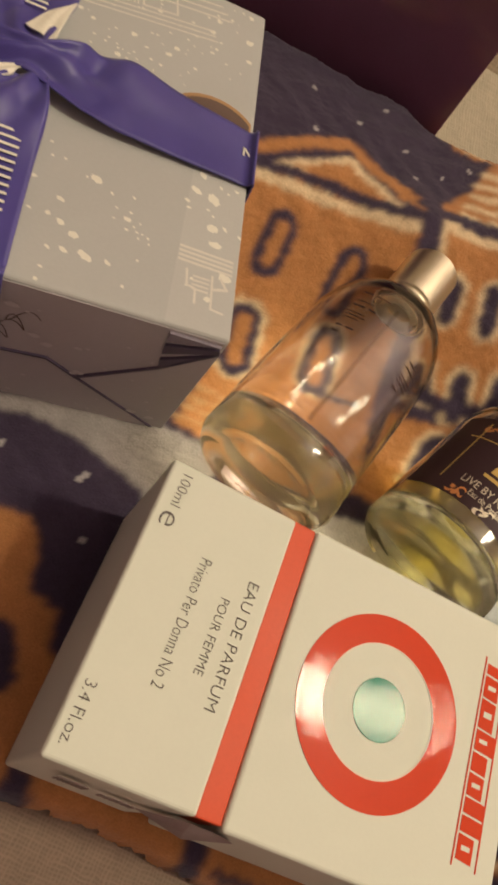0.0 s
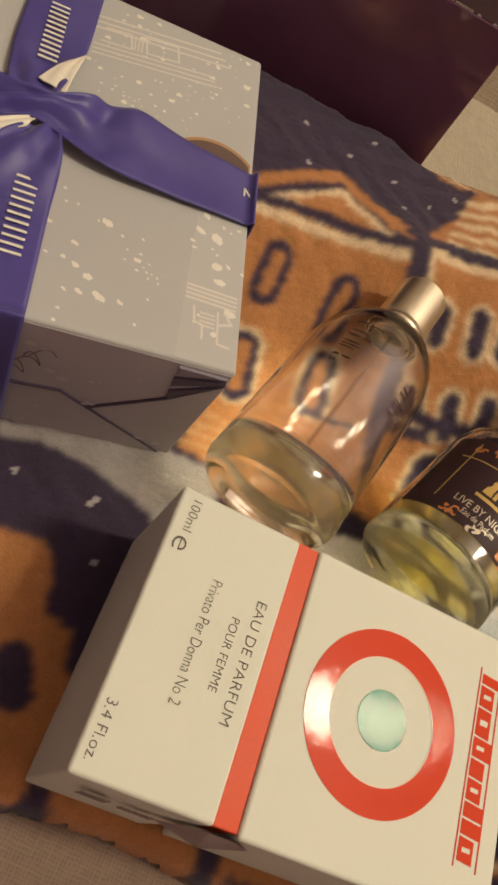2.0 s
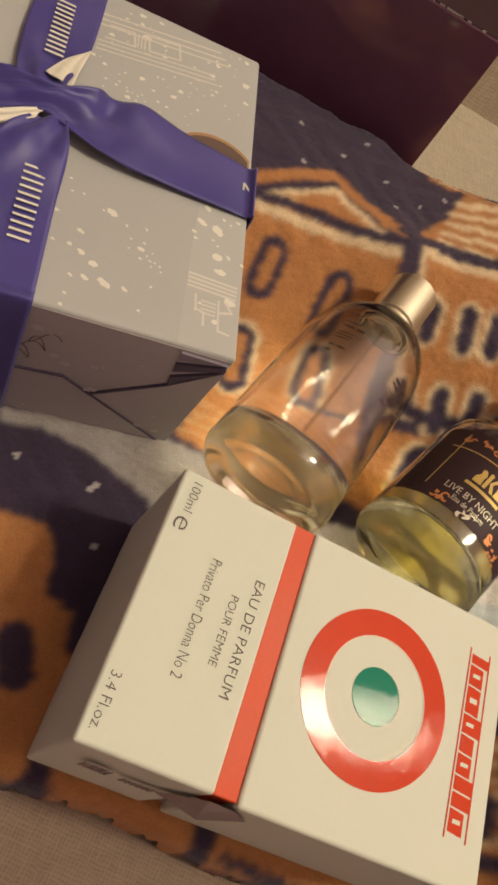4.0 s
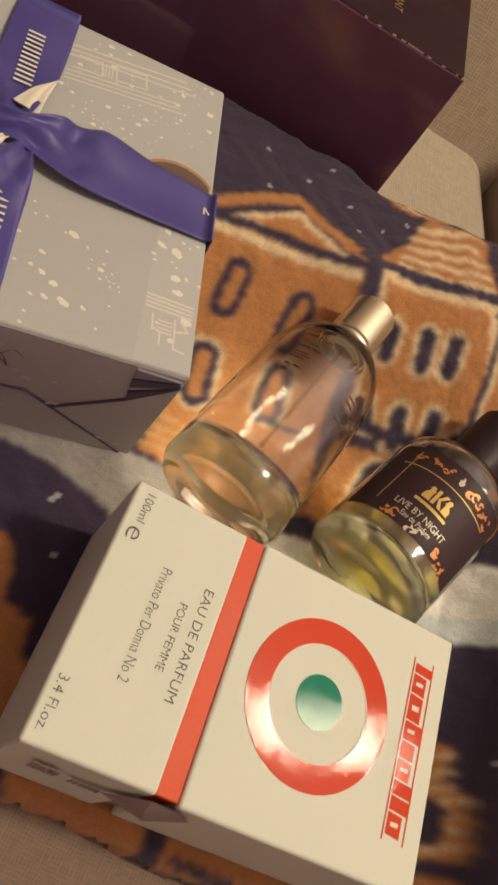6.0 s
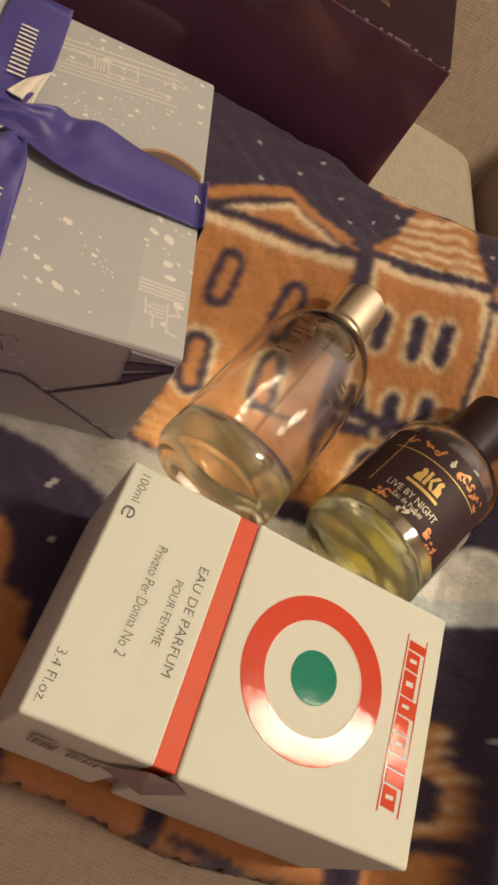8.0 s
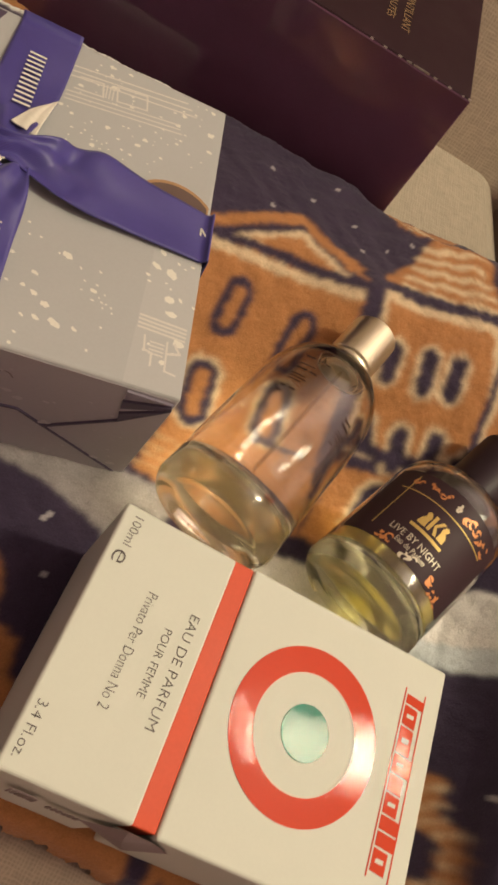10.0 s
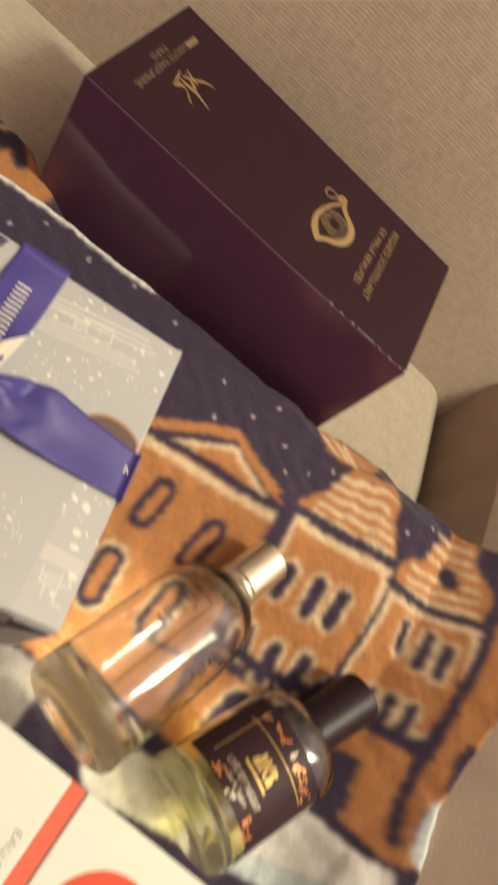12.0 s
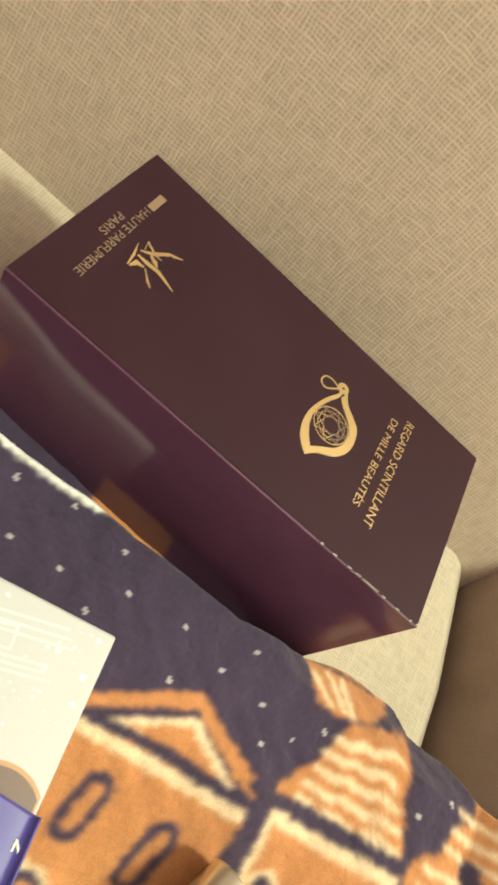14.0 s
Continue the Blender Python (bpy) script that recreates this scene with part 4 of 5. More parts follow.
sketch((-0.041, 0.1110), (-0.030, 0.1130), (-0.031, 0.1200), (-0.042, 0.1180), (-0.041, 0.1110))
for k in range(3):
    sketch((-0.0452 + 0.0012 * k, 0.1105), (-0.0455 + 0.0012 * k, 0.1165), w=0.0005)
for k in range(4):
    sketch((-0.0175, 0.0262 - 0.0015 * k), (-0.0022, 0.0258 - 0.0015 * k), w=0.0008)
sketch((-0.0150, 0.0190), (-0.0145, 0.0140), (-0.0120, 0.0135), (-0.0118, 0.0090))
for k in range(4):
    sketch((-0.0128, 0.0175 - 0.0014 * k), (-0.0085, 0.0175 - 0.0014 * k), w=0.0006)
sketch((-0.0075, 0.0190), (-0.0070, 0.0085), (-0.0035, 0.0080))
sketch((-0.0050, 0.0190), (-0.0030, 0.0160), (-0.0065, 0.0150), w=0.0009)
tagged(part("pale_sketch_print", bm, SKETCH, PAPER, "pale sketched line print"), kind="stuff")
half = [p for p in disc_outline(-0.0135, 0.0715, 0.0155, 0.0135, n=48) if p[0] < -0.0008]
part("print_disc_rim", plate_bm(half, GTOP, 0.00010), WRAP_TAN, PAPER, "tan printed rim")
half = [p for p in disc_outline(-0.0135, 0.0710, 0.0146, 0.0126, n=48) if p[0] < -0.0009]
part("print_disc", plate_bm(half, GTOP, 0.00018), WRAP_BROWN, PAPER, "brown printed disc")
part("print_patch", plate_bm([(-0.100, 0.119), (-0.086, 0.123), (-0.084, 0.1295), (-0.098, 0.1295)], GTOP, 0.0001), WRAP_DARK, PAPER, "purple printed patch")
part("print_patch", plate_bm(disc_outline(-0.094, 0.1125, 0.006, 0.0045, 0.5, 14), GTOP, 0.00014), WRAP_PEACH, PAPER, "peach printed patch")
part("print_patch", plate_bm([(-0.103, 0.110), (-0.096, 0.1085), (-0.095, 0.104), (-0.102, 0.1025)], GTOP, 0.00018), WRAP_RED, PAPER, "red printed patch")


KN = (-0.0665, 0.0645)


def ribbon_bm(path, thick=0.0004, n=16, crease=0.0009):
    """A ribbon through stations of (centre, half-width vector); smooth, with real thickness."""
    bm = bmesh.new()
    st = [(Vector(c), Vector(h)) for c, h in path]
    dense = []
    for i in range(len(st) - 1):
        p0, p1, p2, p3 = (st[max(0, min(len(st) - 1, i + k))] for k in (-1, 0, 1, 2))
        for s in range(n):
            t = s / n
            dense.append(tuple(0.5 * (2 * p1[j] + (p2[j] - p0[j]) * t + (2 * p0[j] - 5 * p1[j] + 4 * p2[j] - p3[j]) * t * t + (3 * p1[j] - p0[j] - 3 * p2[j] + p3[j]) * t ** 3) for j in (0, 1)))
    dense.append(st[-1])
    rows = []
    for c, h in dense:
        d = math.hypot(c.x - KN[0], c.y - KN[1])
        fold = crease * math.exp(-((d - 0.010) / 0.016) ** 2) if c.z > GTOP else 0.0
        rows.append([bm.verts.new(c + h * k + Vector((0, 0, fold * (math.sin(5.5 * k + 170 * d) + 0.6 * abs(math.sin(2.3 * k - 260 * d)))))) for k in [i / 9 for i in range(-9, 10)]])
    for a, b in zip(rows, rows[1:]):
        for i in range(len(a) - 1):
            bm.faces.new((a[i], a[i + 1], b[i + 1], b[i]))
    bm.normal_update()
    bmesh.ops.solidify(bm, geom=bm.faces[:], thickness=thick)
    bmesh.ops.recalc_face_normals(bm, faces=bm.faces[:])
    return bm


Z = GTOP + 0.0008
CROSS = part("ribbon_cross", ribbon_bm([((-GW - 0.0010, 0.062, GLOW + 0.01), (0, 0.0105, 0)), ((-GW - 0.0010, 0.062, GTOP - 0.004), (0, 0.0105, 0)), ((-GW + 0.004, 0.062, Z), (0, 0.0105, 0)), ((-0.098, 0.0625, Z + 0.002), (0.001, 0.0085, 0.0005)),
     ((KN[0] - 0.014, KN[1] - 0.0005, Z + 0.004), (0.0005, 0.0060, 0.0022)), ((KN[0] - 0.002, KN[1] + 0.001, Z + 0.0055), (0.0012, 0.0038, 0.0026)), ((KN[0] + 0.009, KN[1] + 0.0015, Z + 0.0050), (0.0012, 0.0080, 0.0026)), ((KN[0] + 0.016, KN[1] + 0.0025, Z + 0.0024), (0.0008, 0.0115, -0.0010)),
     ((KN[0] + 0.026, KN[1] + 0.0025, Z + 0.0030), (0.0004, 0.0128, 0.0008)), ((-0.025, 0.0662, Z + 0.0010), (0, 0.0122, 0)), ((-0.003, 0.0646, Z), (0, 0.0108, 0)), ((0.0009, 0.0643, GTOP - 0.0025), (0, 0.0107, 0)), ((0.0010, 0.0635, GLOW + 0.01), (0, 0.0105, 0))]), SATIN, gift, smooth=True)
BACK_RUN = part("ribbon_back_run", ribbon_bm([((KN[0] - 0.006, KN[1] + 0.003, Z + 0.0035), (0.0045, -0.001, 0.001)), ((KN[0] - 0.005, KN[1] + 0.014, Z + 0.0028), (0.0080, -0.001, 0.001)), ((KN[0] - 0.0035, KN[1] + 0.032, Z + 0.0008), (0.0105, 0.001, 0)),
     ((KN[0] - 0.002, GD - 0.004, Z), (0.0106, 0, 0)), ((KN[0] - 0.002, GD + 0.0010, GTOP - 0.003), (0.0106, 0, 0)), ((KN[0] - 0.002, GD + 0.0010, GLOW + 0.01), (0.0106, 0, 0))]), SATIN, gift, smooth=True)
FRONT_RUN = part("ribbon_front_run", ribbon_bm([((KN[0] + 0.000, KN[1] - 0.004, Z + 0.0032), (0.0050, 0.001, 0.0005)), ((KN[0] - 0.003, KN[1] - 0.016, Z + 0.0040), (0.0100, 0.001, -0.0008)), ((KN[0] - 0.005, 0.030, Z + 0.0012), (0.0118, 0, 0)),
     ((KN[0] - 0.005, 0.004, Z), (0.0118, 0, 0)), ((KN[0] - 0.005, -0.0022, GTOP - 0.003), (0.0118, 0, 0)), ((KN[0] - 0.005, -0.0026, GLOW + 0.004), (0.0118, 0, 0))]), SATIN, gift, smooth=True)
part("ribbon_lining", ribbon_bm([((-0.0600, 0.0935, Z + 0.0030), (0.0006, 0.0006, 0.0002)), ((-0.0640, 0.0845, Z + 0.0036), (0.0026, -0.0012, 0.0002)), ((-0.0668, 0.0755, Z + 0.0042), (0.0042, -0.0014, 0.0002))], crease=0.0002), SATIN_BACK, gift, "cream back of the ribbon", smooth=True)
part("ribbon_lining", ribbon_bm([((KN[0] - 0.003, KN[1] - 0.004, Z + 0.0042), (0.0015, 0.003, 0)), ((KN[0] - 0.017, KN[1] - 0.013, Z + 0.004), (0.0012, 0.0034, 0)), ((KN[0] - 0.03, KN[1] - 0.020, Z + 0.002), (0.0008, 0.0018, 0))], crease=0.0002), SATIN_BACK, gift, "cream back of the ribbon", smooth=True)
# ribbon lettering as plain bars of its size
for name, x, y0, n, w, z0 in (("ribbon_mark", KN[0] - 0.0035, 0.1140, 12, 0.0058, Z + 0.0007), ("ribbon_mark", KN[0] - 0.0005, 0.0410, 11, 0.0060, Z + 0.0030)):
    for i in range(n):
        yy = y0 - i * 0.0024
        part(name, place_bm(box_bm(-w / 2, w / 2, -0.0004, 0.0004, 0, 0.0002), pose(x, yy, z0 + 0.0020 * (i / n if y0 > 0.1 else -i / n * 0.9))), FLECK, BACK_RUN if y0 > 0.1 else FRONT_RUN, "small cream bar")
for a in (0, 1, 2):
    part("ribbon_mark", place_bm(box_bm(-0.0003, 0.0003, -0.0016, 0.0016, 0, 0.0002), pose(-0.0030 + 0.0011 * a, 0.0665, Z + 0.0006, 0, 0, (0, 35, 0)[a])), FLECK, CROSS, "small cream bar")

# ---- dark perfume carton ----
dark = thing("perfume_carton", BLACK_POSE, "black-brown perfume carton with gold foil emblem by the sofa back", "box")
L, W, H = BLACK_SIZE
part("carton_body", box_bm(0, L, 0, W, -H, -0.0006, 0.0007, 2), BLACK_GLOSS, dark, "glossy black side panels")
PANEL = part("top_panel", box_bm(0.0006, L - 0.0006, 0.0006, W - 0.0006, -0.0012, 0.0, 0.0003, 1), BLACK_MATT, dark, "matt black-brown panel")
lettering("lettering", "REGARD SCINTILLANT", (0.1667, 0.0860), (0.1682, 0.0214), 0.0002, 0.0044, GOLD, PANEL, "gold foil capitals")
lettering("lettering", "DE MILLE BEAUTÉS", (0.1594, 0.0804), (0.1600, 0.0262), 0.0002, 0.0048, GOLD, PANEL, "gold foil capitals")
part("brand_bar", plate_bm([(0.0148, 0.0830), (0.0148, 0.0722), (0.0184, 0.0722), (0.0184, 0.0830)], 0.0001, 0.0001), DULL_GOLD, PANEL, "dull gold bar")
lettering("lettering", "HAUTE PARFUMERIE", (0.0164, 0.0704), (0.0174, 0.0195), 0.0002, 0.0038, DULL_GOLD, PANEL, "dull gold capitals")
lettering("lettering", "PARIS", (0.0111, 0.0580), (0.0116, 0.0433), 0.0002, 0.0038, DULL_GOLD, PANEL, "dull gold capitals")
# pale bits set along the card's edge to paint its glint
glint_rng = random.Random(3)
for _ in range(16):
    x = min(L - 0.004, max(0.004, glint_rng.gauss(0.180, 0.012)))
    part("edge_glint", box_bm(x, x + glint_rng.uniform(0.0006, 0.0024), 0.0002, glint_rng.uniform(0.00045, 0.0006), -0.0006, 0.00008), EDGE_GLINT, dark, "pale bit painted as the card edge's glint")
part("edge_glint", box_bm(L - 0.0016, L - 0.0003, 0.0003, 0.0010, -0.0008, 0.00010), EDGE_GLINT, dark, "pale bit painted as the card corner's glint")
# signature-like gold strokes
for pts, w in (([(0.0271, 0.0400), (0.0261, 0.0459), (0.0240, 0.0525)], 0.0012), ([(0.0280, 0.0404), (0.0290, 0.0442), (0.0324, 0.0448)], 0.0026), ([(0.0271, 0.0476), (0.0322, 0.0476), (0.0374, 0.0482), (0.0469, 0.0455)], 0.0021),
               ([(0.0330, 0.0448), (0.0375, 0.0402), (0.0400, 0.0385)], 0.0010), ([(0.0266, 0.0504), (0.0306, 0.0532), (0.0356, 0.0597), (0.0411, 0.0628)], 0.0019), ([(0.0274, 0.0525), (0.0262, 0.0568), (0.0319, 0.0541), (0.0352, 0.0539)], 0.0013), ([(0.0307, 0.0523), (0.0338, 0.0509), (0.0362, 0.0494)], 0.0022)):
    part("gold_stroke", stroke_bm(pts, w, 0.0001, 0.0001, True), GOLD, PANEL, "gold foil stroke")


def through_knots(knots, steps=5, closed=True):
    """A smooth line through knots."""
    pts, out = [Vector(p) for p in knots], []
    n = len(pts)
    for i in range(n if closed else n - 1):
        p0, p1, p2, p3 = ((pts[(i + j) % n] if closed else pts[max(0, min(n - 1, i + j))]) for j in (-1, 0, 1, 2))
        for k in range(steps):
            t = k / steps
            out.append(0.5 * (2 * p1 + (p2 - p0) * t + (2 * p0 - 5 * p1 + 4 * p2 - p3) * t * t + (3 * p1 - p0 - 3 * p2 + p3) * t ** 3))
    return out if closed else out + [pts[-1]]


def emblem_half(outer, inner, name):
    """One gold limb of the pear-shaped emblem between its outer and inner lines."""
    bm = bmesh.new()
    va, vb = ([bm.verts.new((*p, 0.0002)) for p in through_knots(q, 6, False)] for q in (outer, inner))
    for i in range(len(va) - 1):
        bm.faces.new((va[i], va[i + 1], vb[i + 1], vb[i]))
    return part(name, bm, GOLD, PANEL, "gold foil limb of a pear-shaped frame")


emblem_half([(0.1291, 0.0716), (0.1287, 0.0677), (0.1248, 0.0603), (0.1217, 0.0504), (0.1213, 0.0422), (0.1230, 0.0355), (0.1259, 0.0313), (0.1295, 0.0282)],
            [(0.1303, 0.0705), (0.1301, 0.0664), (0.1268, 0.0597), (0.1240, 0.0510), (0.1244, 0.0436), (0.1266, 0.0382), (0.1284, 0.0354), (0.1297, 0.0335)], "emblem_limb")
emblem_half([(0.1295, 0.0282), (0.1340, 0.0332), (0.1411, 0.0378), (0.1452, 0.0438), (0.1464, 0.0509), (0.1447, 0.0587), (0.1409, 0.0624), (0.1355, 0.0666), (0.1326, 0.0718)],
            [(0.1297, 0.0335), (0.1343, 0.0375), (0.1394, 0.0418), (0.1422, 0.0471), (0.1422, 0.0534), (0.1395, 0.0582), (0.1358, 0.0617), (0.1328, 0.0644), (0.1308, 0.0671)], "emblem_limb")
GX, GY, GR = 0.1333, 0.0503, 0.0092
part("emblem_gem_ring", ring_bm(GX, GY, GR - 0.0004, GR, 0.0001, 0.0001, 48), GOLD, PANEL, "fine gold ring")
part("emblem_gem_ring", ring_bm(GX, GY, 0.0041, 0.0044, 0.0001, 0.0001, 32), DULL_GOLD, PANEL, "fine gold ring")
for i in range(8):
    a = 2 * math.pi * i / 8
    for turn, r0, r1 in ((0.75, GR, 0.0044), (-0.75, GR, 0.0044), (0.39, 0.0072, 0.0072)):
        p, q = (a, a + turn) if r0 != r1 else (a - turn, a + turn)
        part("emblem_facet", stroke_bm([(GX + r0 * math.cos(p), GY + r0 * math.sin(p)), (GX + r1 * math.cos(q), GY + r1 * math.sin(q))], 0.00032, 0.0001, 0.0001), GOLD if i in (4, 5, 6) else DULL_GOLD, PANEL, "fine gold line")
part("emblem_bead", ring_bm(0.1297, 0.0723, 0.0007, 0.0030, 0.0001, 0.0001, 28), GOLD, PANEL, "gold foil bead")
part("emblem_loop", stroke_bm(through_knots([(0.1276, 0.0706), (0.1235, 0.0719), (0.1198, 0.0708), (0.1188, 0.0676), (0.1204, 0.0654), (0.1230, 0.0656), (0.1276, 0.0700)], 5, False), 0.0008, 0.0001, 0.0001), GOLD, PANEL, "gold foil loop")


# ---- perfume bottles ----
def bottle_pose(base, axis_to):
    """Lying bottle: z along its axis, -y up."""
    a = (Vector(axis_to) - Vector(base)).normalized()
    p = a.cross(Vector((0, 0, 1))).normalized()
    m = Matrix((p, a.cross(p), a)).transposed().to_4x4()
    return Matrix.Translation(base) @ m


clear = thing("perfume_bottle", bottle_pose((0.0300, 0.0150, 0.0545), (0.0660, 0.1345, 0.0610)), "clear glass perfume bottle with brushed gold cap lying on blanket", "bottle")
R1 = 0.0258
BODY = part("glass_body", turned_bm([(0.0, 0.0034), (0.0120, 0.0028), (0.0175, 0.0012), (0.0205, 0.0), (0.0240, 0.0010), (R1, 0.0040), (R1, 0.0105), (R1, 0.0200), (R1, 0.0400), (R1, 0.0610), (R1 * 0.992, 0.0668), (R1 * 0.965, 0.0725), (R1 * 0.915, 0.0780), (R1 * 0.835, 0.0832), (R1 * 0.72, 0.0876), (R1 * 0.58, 0.0909), (0.0118, 0.0926), (0.0103, 0.0942), (0.0098, 0.0985),
                                      (0.0062, 0.0985), (0.0066, 0.0903), (0.0100, 0.0893), (0.0140, 0.0880), (0.0175, 0.0857), (0.0205, 0.0820), (0.0226, 0.0773), (0.0239, 0.0720), (0.0247, 0.0666), (0.0249, 0.0610), (0.0249, 0.0400), (0.0249, 0.0200), (0.0243, 0.0168), (0.0225, 0.0144), (0.0180, 0.0124), (0.0120, 0.0112), (0.0, 0.0104)], 96), GLASS_WALL, clear, "clear glass with a thick foot", smooth=True)
BODY.visible_shadow = False
# added body inside the foot, in place of the glass's own glow
part("foot_glow_core", turned_bm([(0.0, 0.0052), (0.0120, 0.0046), (0.0185, 0.0034), (0.0215, 0.0034), (0.0238, 0.0056), (0.0240, 0.0105), (0.0205, 0.0108), (0.0120, 0.0092), (0.0, 0.0086)]), GLASS_GLOW, clear, "added warm core that brightens the glass foot", smooth=True)
part("dip_tube", turned_bm([(0.0, 0.0190), (0.0008, 0.0190), (0.0008, 0.0935), (0.0, 0.0935)], 12), TUBE, clear, "thin pale tube")
part("collar", turned_bm([(0.0104, 0.0937), (0.0112, 0.0941), (0.0112, 0.0975), (0.0104, 0.0979)]), BRUSHED_GOLD, clear, smooth=True)
part("cap", turned_bm([(0.0, 0.0977), (0.0106, 0.0977), (0.0110, 0.0982), (0.0110, 0.1200), (0.0104, 0.1208), (0.0, 0.1208)]), BRUSHED_GOLD, clear, "brushed pale gold cap")


def wrapped_bm(bm, radius, middle, up):
    """Bends a flat shape round a bottle: its x round the wall, its y along the axis."""
    for v in bm.verts:
        phi = math.radians(middle) + v.co.x / radius
        v.co = (radius * math.sin(phi), -radius * math.cos(phi), up + v.co.y)
    return bm


def bar_grid(w, h, n=24):
    bm = bmesh.new()
    rows = [[bm.verts.new((w * (i / n - 0.5), h * s, 0)) for i in range(n + 1)] for s in (-0.5, 0.5)]
    for i in range(n):
        bm.faces.new((rows[0][i], rows[0][i + 1], rows[1][i + 1], rows[1][i]))
    return bm


for mid, lines in ((-24, ((0.0695, (0.0040, 0.0055)), (0.0650, (0.0065,)), (0.0625, (0.0045, 0.0030)), (0.0590, (0.0060,)), (0.0575, (0.0070,)), (0.0560, (0.0055,)), (0.0515, (0.0022, 0.0030)), (0.0485, (0.0022,)))), (38, ((0.0585, (0.0042,)), (0.0560, (0.0050,)), (0.0525, (0.0070,)), (0.0510, (0.0064,)), (0.0495, (0.0070,)), (0.0465, (0.0030,))))):
    for up, words in lines:
        left = -0.0065
        for w in words:
            part("print_line", wrapped_bm(place_bm(bar_grid(w, 0.0005 if w > 0.005 else 0.0008, 8), pose(left + w / 2, 0, 0)), R1 * 1.003, mid, up), GLASS_PRINT, BODY, "small dark print line")
            left += w + 0.0012

amber = thing("perfume_bottle", bottle_pose((0.0949, 0.0153, 0.0518), (0.1424, 0.1108, 0.0678)), "glass perfume bottle with yellow liquid, dark label and black cap", "bottle")
R2 = 0.0262
LABEL_MID = -14
FOOT = part("glass_foot", turned_bm([(0.0, 0.0030), (0.0110, 0.0024), (0.0175, 0.0006), (0.0205, 0.0), (0.0243, 0.0012), (R2, 0.0040), (R2, 0.0080), (R2 - 0.0003, 0.0100), (0.0251, 0.0108), (0.0225, 0.0098), (0.0120, 0.0086), (0.0, 0.0082)]), YELLOW_BASE, amber, "thick clear glass foot", smooth=True)
WALL = part("glass_wall", turned_bm([(R2 - 0.0002, 0.0102), (R2, 0.0140), (R2, 0.0400), (R2, 0.0545), (R2 * 0.99, 0.0590), (R2 * 0.95, 0.0630), (R2 * 0.85, 0.0662), (R2 * 0.68, 0.0682), (0.0125, 0.0690), (0.0110, 0.0728),
                                      (0.0090, 0.0728), (0.0098, 0.0680), (0.0172, 0.0669), (0.0212, 0.0650), (0.0237, 0.0622), (0.0249, 0.0586), (0.0251, 0.0545), (0.0251, 0.0400), (0.0251, 0.0112)]), GLASS_WALL, amber, "thin clear glass wall", smooth=True)
FOOT.visible_shadow = WALL.visible_shadow = False
# added like the clear bottle's, to lift the foot's brightness
part("foot_glow_core", turned_bm([(0.0, 0.0046), (0.0120, 0.0040), (0.0180, 0.0024), (0.0215, 0.0022), (0.0242, 0.0046), (0.0244, 0.0080), (0.0200, 0.0078), (0.0, 0.0070)]), YELLOW_GLOW, amber, "added pale yellow core that brightens the foot", smooth=True)
part("liquid", turned_bm([(0.0, 0.0090), (0.0120, 0.0094), (0.0215, 0.0106), (0.0240, 0.0122), (0.0247, 0.0150), (0.0247, 0.0420), (0.0, 0.0420)]), YELLOW, amber, "clear yellow liquid", smooth=True)
part("dip_tube", turned_bm([(0.0, 0.016), (0.0011, 0.016), (0.0011, 0.070), (0.0, 0.070)], 12), TUBE, amber)
part("cap", turned_bm([(0.0, 0.0705), (0.0118, 0.0705), (0.0124, 0.0712), (0.0124, 0.1030), (0.0116, 0.1039), (0.0, 0.1039)]), BLACK_CAP, amber, "black cap")
TAG = part("label", wrapped_bm(bar_grid(0.060, 0.0380, 60), R2 * 1.004, LABEL_MID, 0.0345), LABEL, amber, "dark brown paper label", smooth=True)
LR = R2 * 1.010
part("label_rule", wrapped_bm(bar_grid(0.044, 0.0005, 40), LR, LABEL_MID, 0.0430), LABEL_GOLD, TAG, "thin gold rule")
part("lettering", wrapped_bm(place_bm(letters_bm("LIVE BY NIGHT", 0.0240, 0.0031), pose(0, 0, 0)), LR, LABEL_MID, 0.0245), LABEL_INK, TAG, "silver capitals")
part("lettering", wrapped_bm(letters_bm("Eau de Parfum", 0.0140, 0.0025), LR, LABEL_MID, 0.0208), LABEL_INK, TAG, "silver lettering")
part("label_rule", wrapped_bm(place_bm(bar_grid(0.0005, 0.030, 2), pose(-0.0185, 0, 0)), LR, LABEL_MID, 0.0360), LABEL_GOLD, TAG, "thin gold rule")
part("brand_bar", wrapped_bm(bar_grid(0.0150, 0.0014), LR, LABEL_MID, 0.0296), LABEL_GOLD, TAG, "plain gold bar")
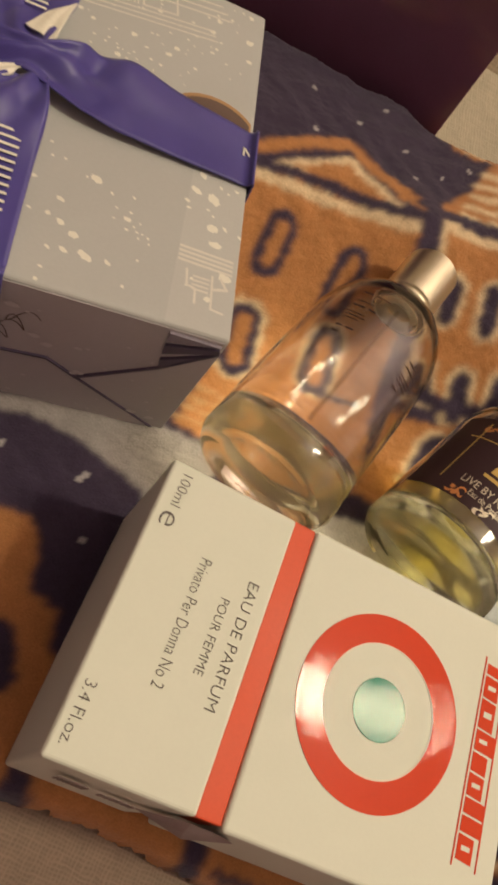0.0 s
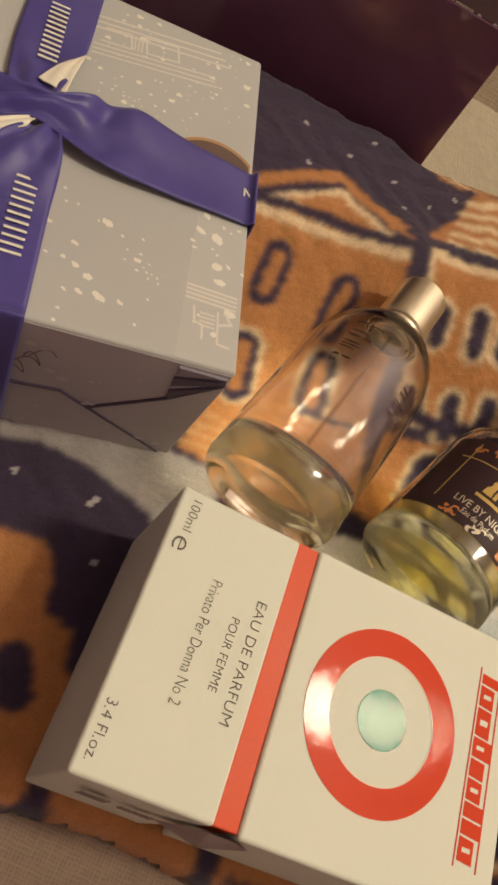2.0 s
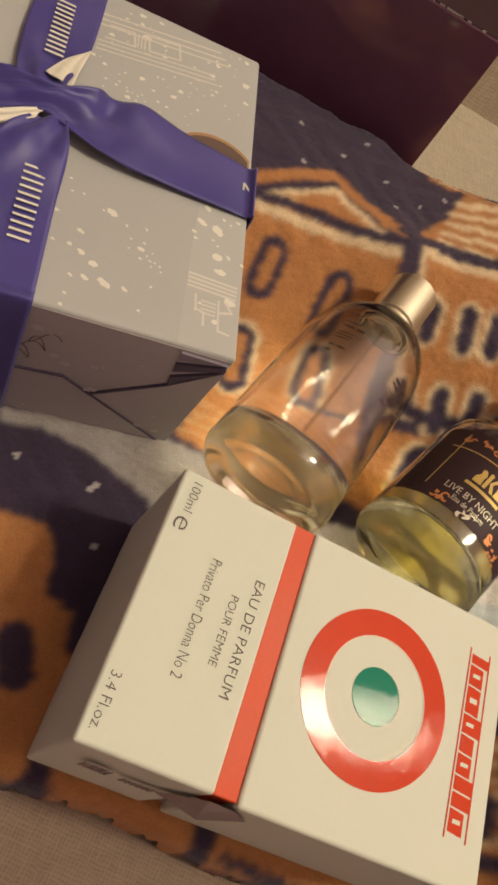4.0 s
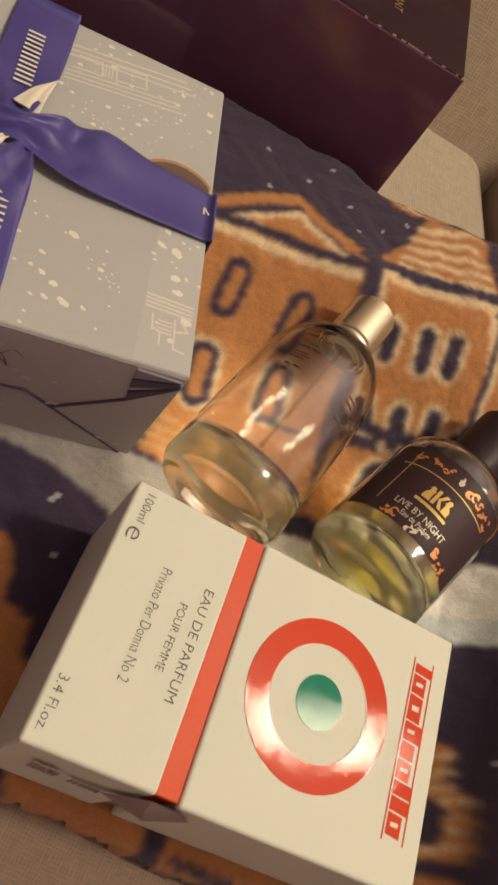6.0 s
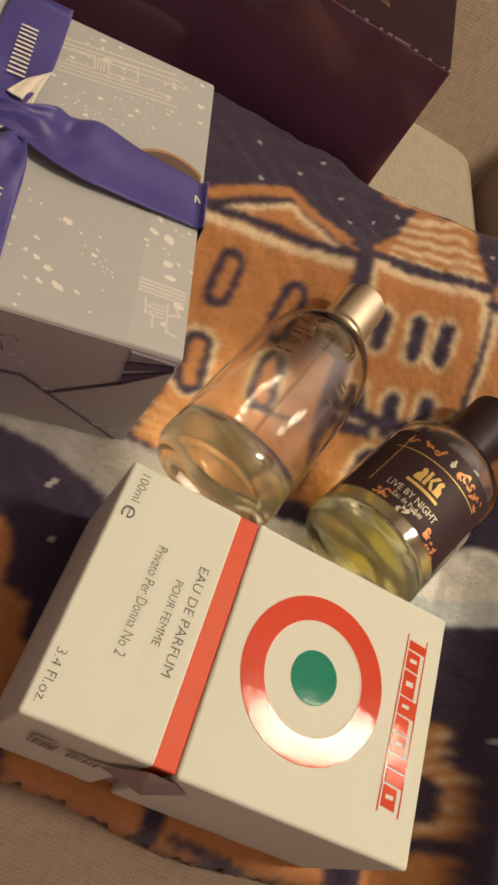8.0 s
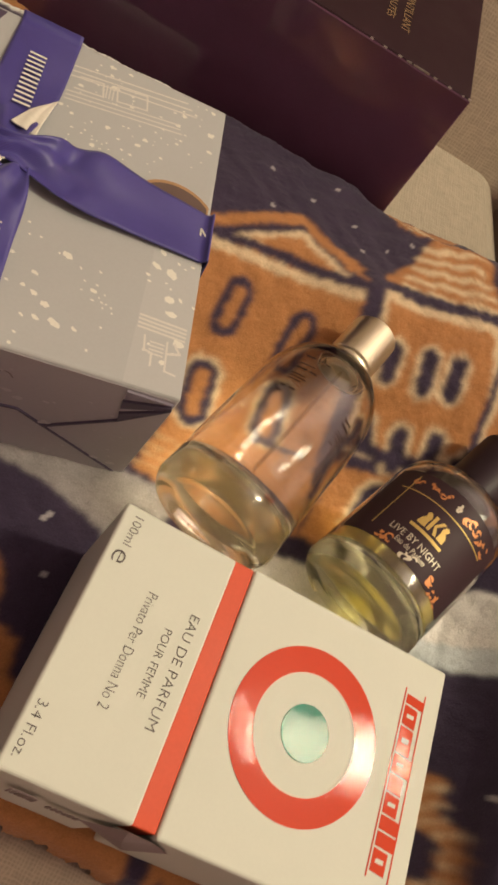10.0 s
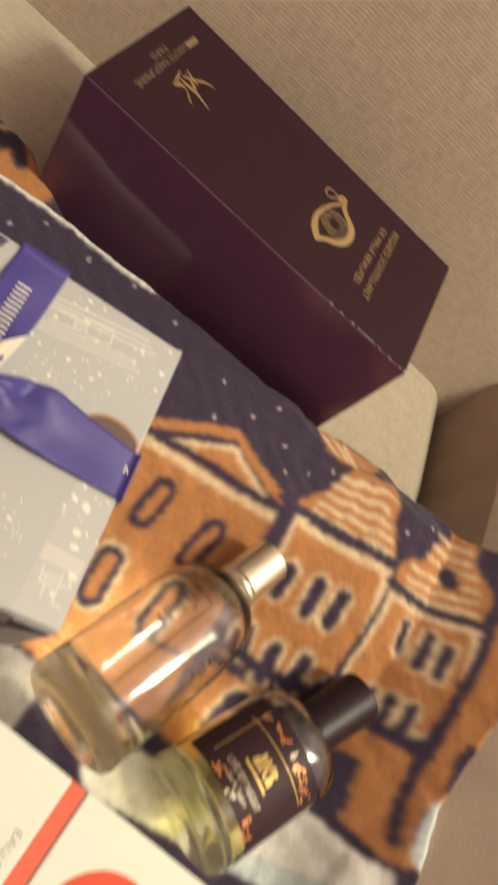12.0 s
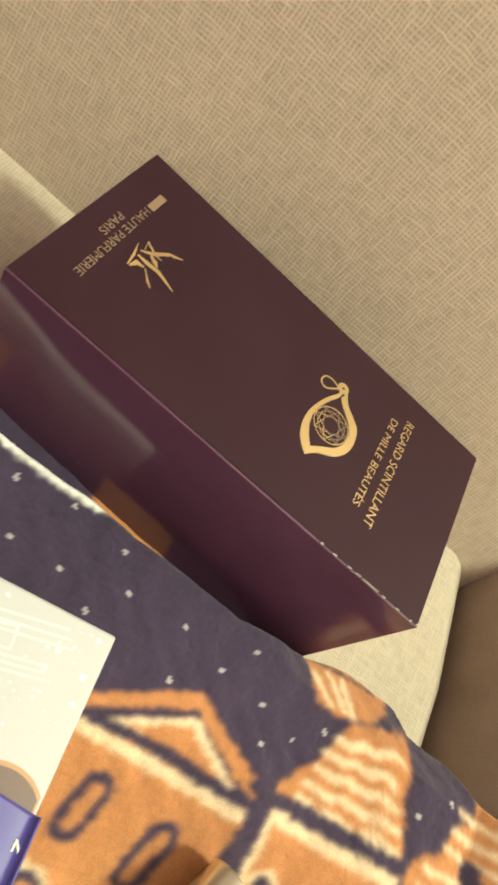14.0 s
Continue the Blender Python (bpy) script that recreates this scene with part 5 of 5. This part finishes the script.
LOGO = ([(-0.0062, -0.0036), (-0.0026, -0.0036), (-0.0029, -0.0006), (-0.0026, 0.0012), (-0.0034, 0.0030), (-0.0044, 0.0034), (-0.0052, 0.0024), (-0.0048, 0.0008), (-0.0060, -0.0010)],
        [(0.0062, -0.0036), (0.0030, -0.0036), (0.0031, -0.0006), (0.0027, 0.0012), (0.0034, 0.0030), (0.0044, 0.0034), (0.0053, 0.0024), (0.0047, 0.0008), (0.0060, -0.0010)],
        [(-0.0021, -0.0036), (-0.0007, -0.0036), (-0.0007, 0.0036), (-0.0021, 0.0036)], [(-0.0004, 0.0), (0.0014, 0.0036), (0.0030, 0.0036), (0.0008, 0.0), (0.0028, -0.0036), (0.0012, -0.0036)])
for shape in LOGO:
    bm = bmesh.new()
    bm.faces.new([bm.verts.new((x, y, 0)) for x, y in shape])
    part("logo_shape", wrapped_bm(bm, LR, LABEL_MID, 0.0352), LABEL_GOLD, TAG, "plain gold shape")
rng = random.Random(9)


def flower_bm(x, y, size):
    """A curl of small petals."""
    bm = bmesh.new()
    for k in range(5):
        a, r = rng.uniform(0, 6.28), size * rng.uniform(0.25, 0.5)
        cx, cy, span = x + rng.uniform(-0.6, 0.6) * size, y + rng.uniform(-0.5, 0.5) * size, rng.uniform(1.6, 3.6)
        rows = []
        for j in range(7):
            th, w = a + span * j / 6, size * 0.17 * math.sin(math.pi * (j + 0.6) / 7.2)
            rows.append([bm.verts.new((cx + (r + d) * math.cos(th), cy + (r + d) * math.sin(th), 0)) for d in (-w, w)])
        for p, q in zip(rows, rows[1:]):
            bm.faces.new((p[0], p[1], q[1], q[0]))
    return bm


for i, (x, up, size) in enumerate(((-0.0165, 0.0480, 0.0030), (-0.0105, 0.0485, 0.0030), (-0.0045, 0.0482, 0.0028), (0.0015, 0.0485, 0.0030), (0.0080, 0.0480, 0.0034), (0.0140, 0.0478, 0.0036), (0.0195, 0.0470, 0.0034),
                                   (-0.0125, 0.0195, 0.0032), (-0.0090, 0.0180, 0.0026), (0.0, 0.0172, 0.0028), (0.0022, 0.0180, 0.0022), (0.0125, 0.0180, 0.0036), (0.0160, 0.0170, 0.0030), (0.0200, 0.0180, 0.0030))):
    part("label_flower", wrapped_bm(flower_bm(x, 0, size), LR, LABEL_MID, up), LABEL_INK if i in (3, 9, 10) else LABEL_ORANGE, TAG, "small copper flower print")
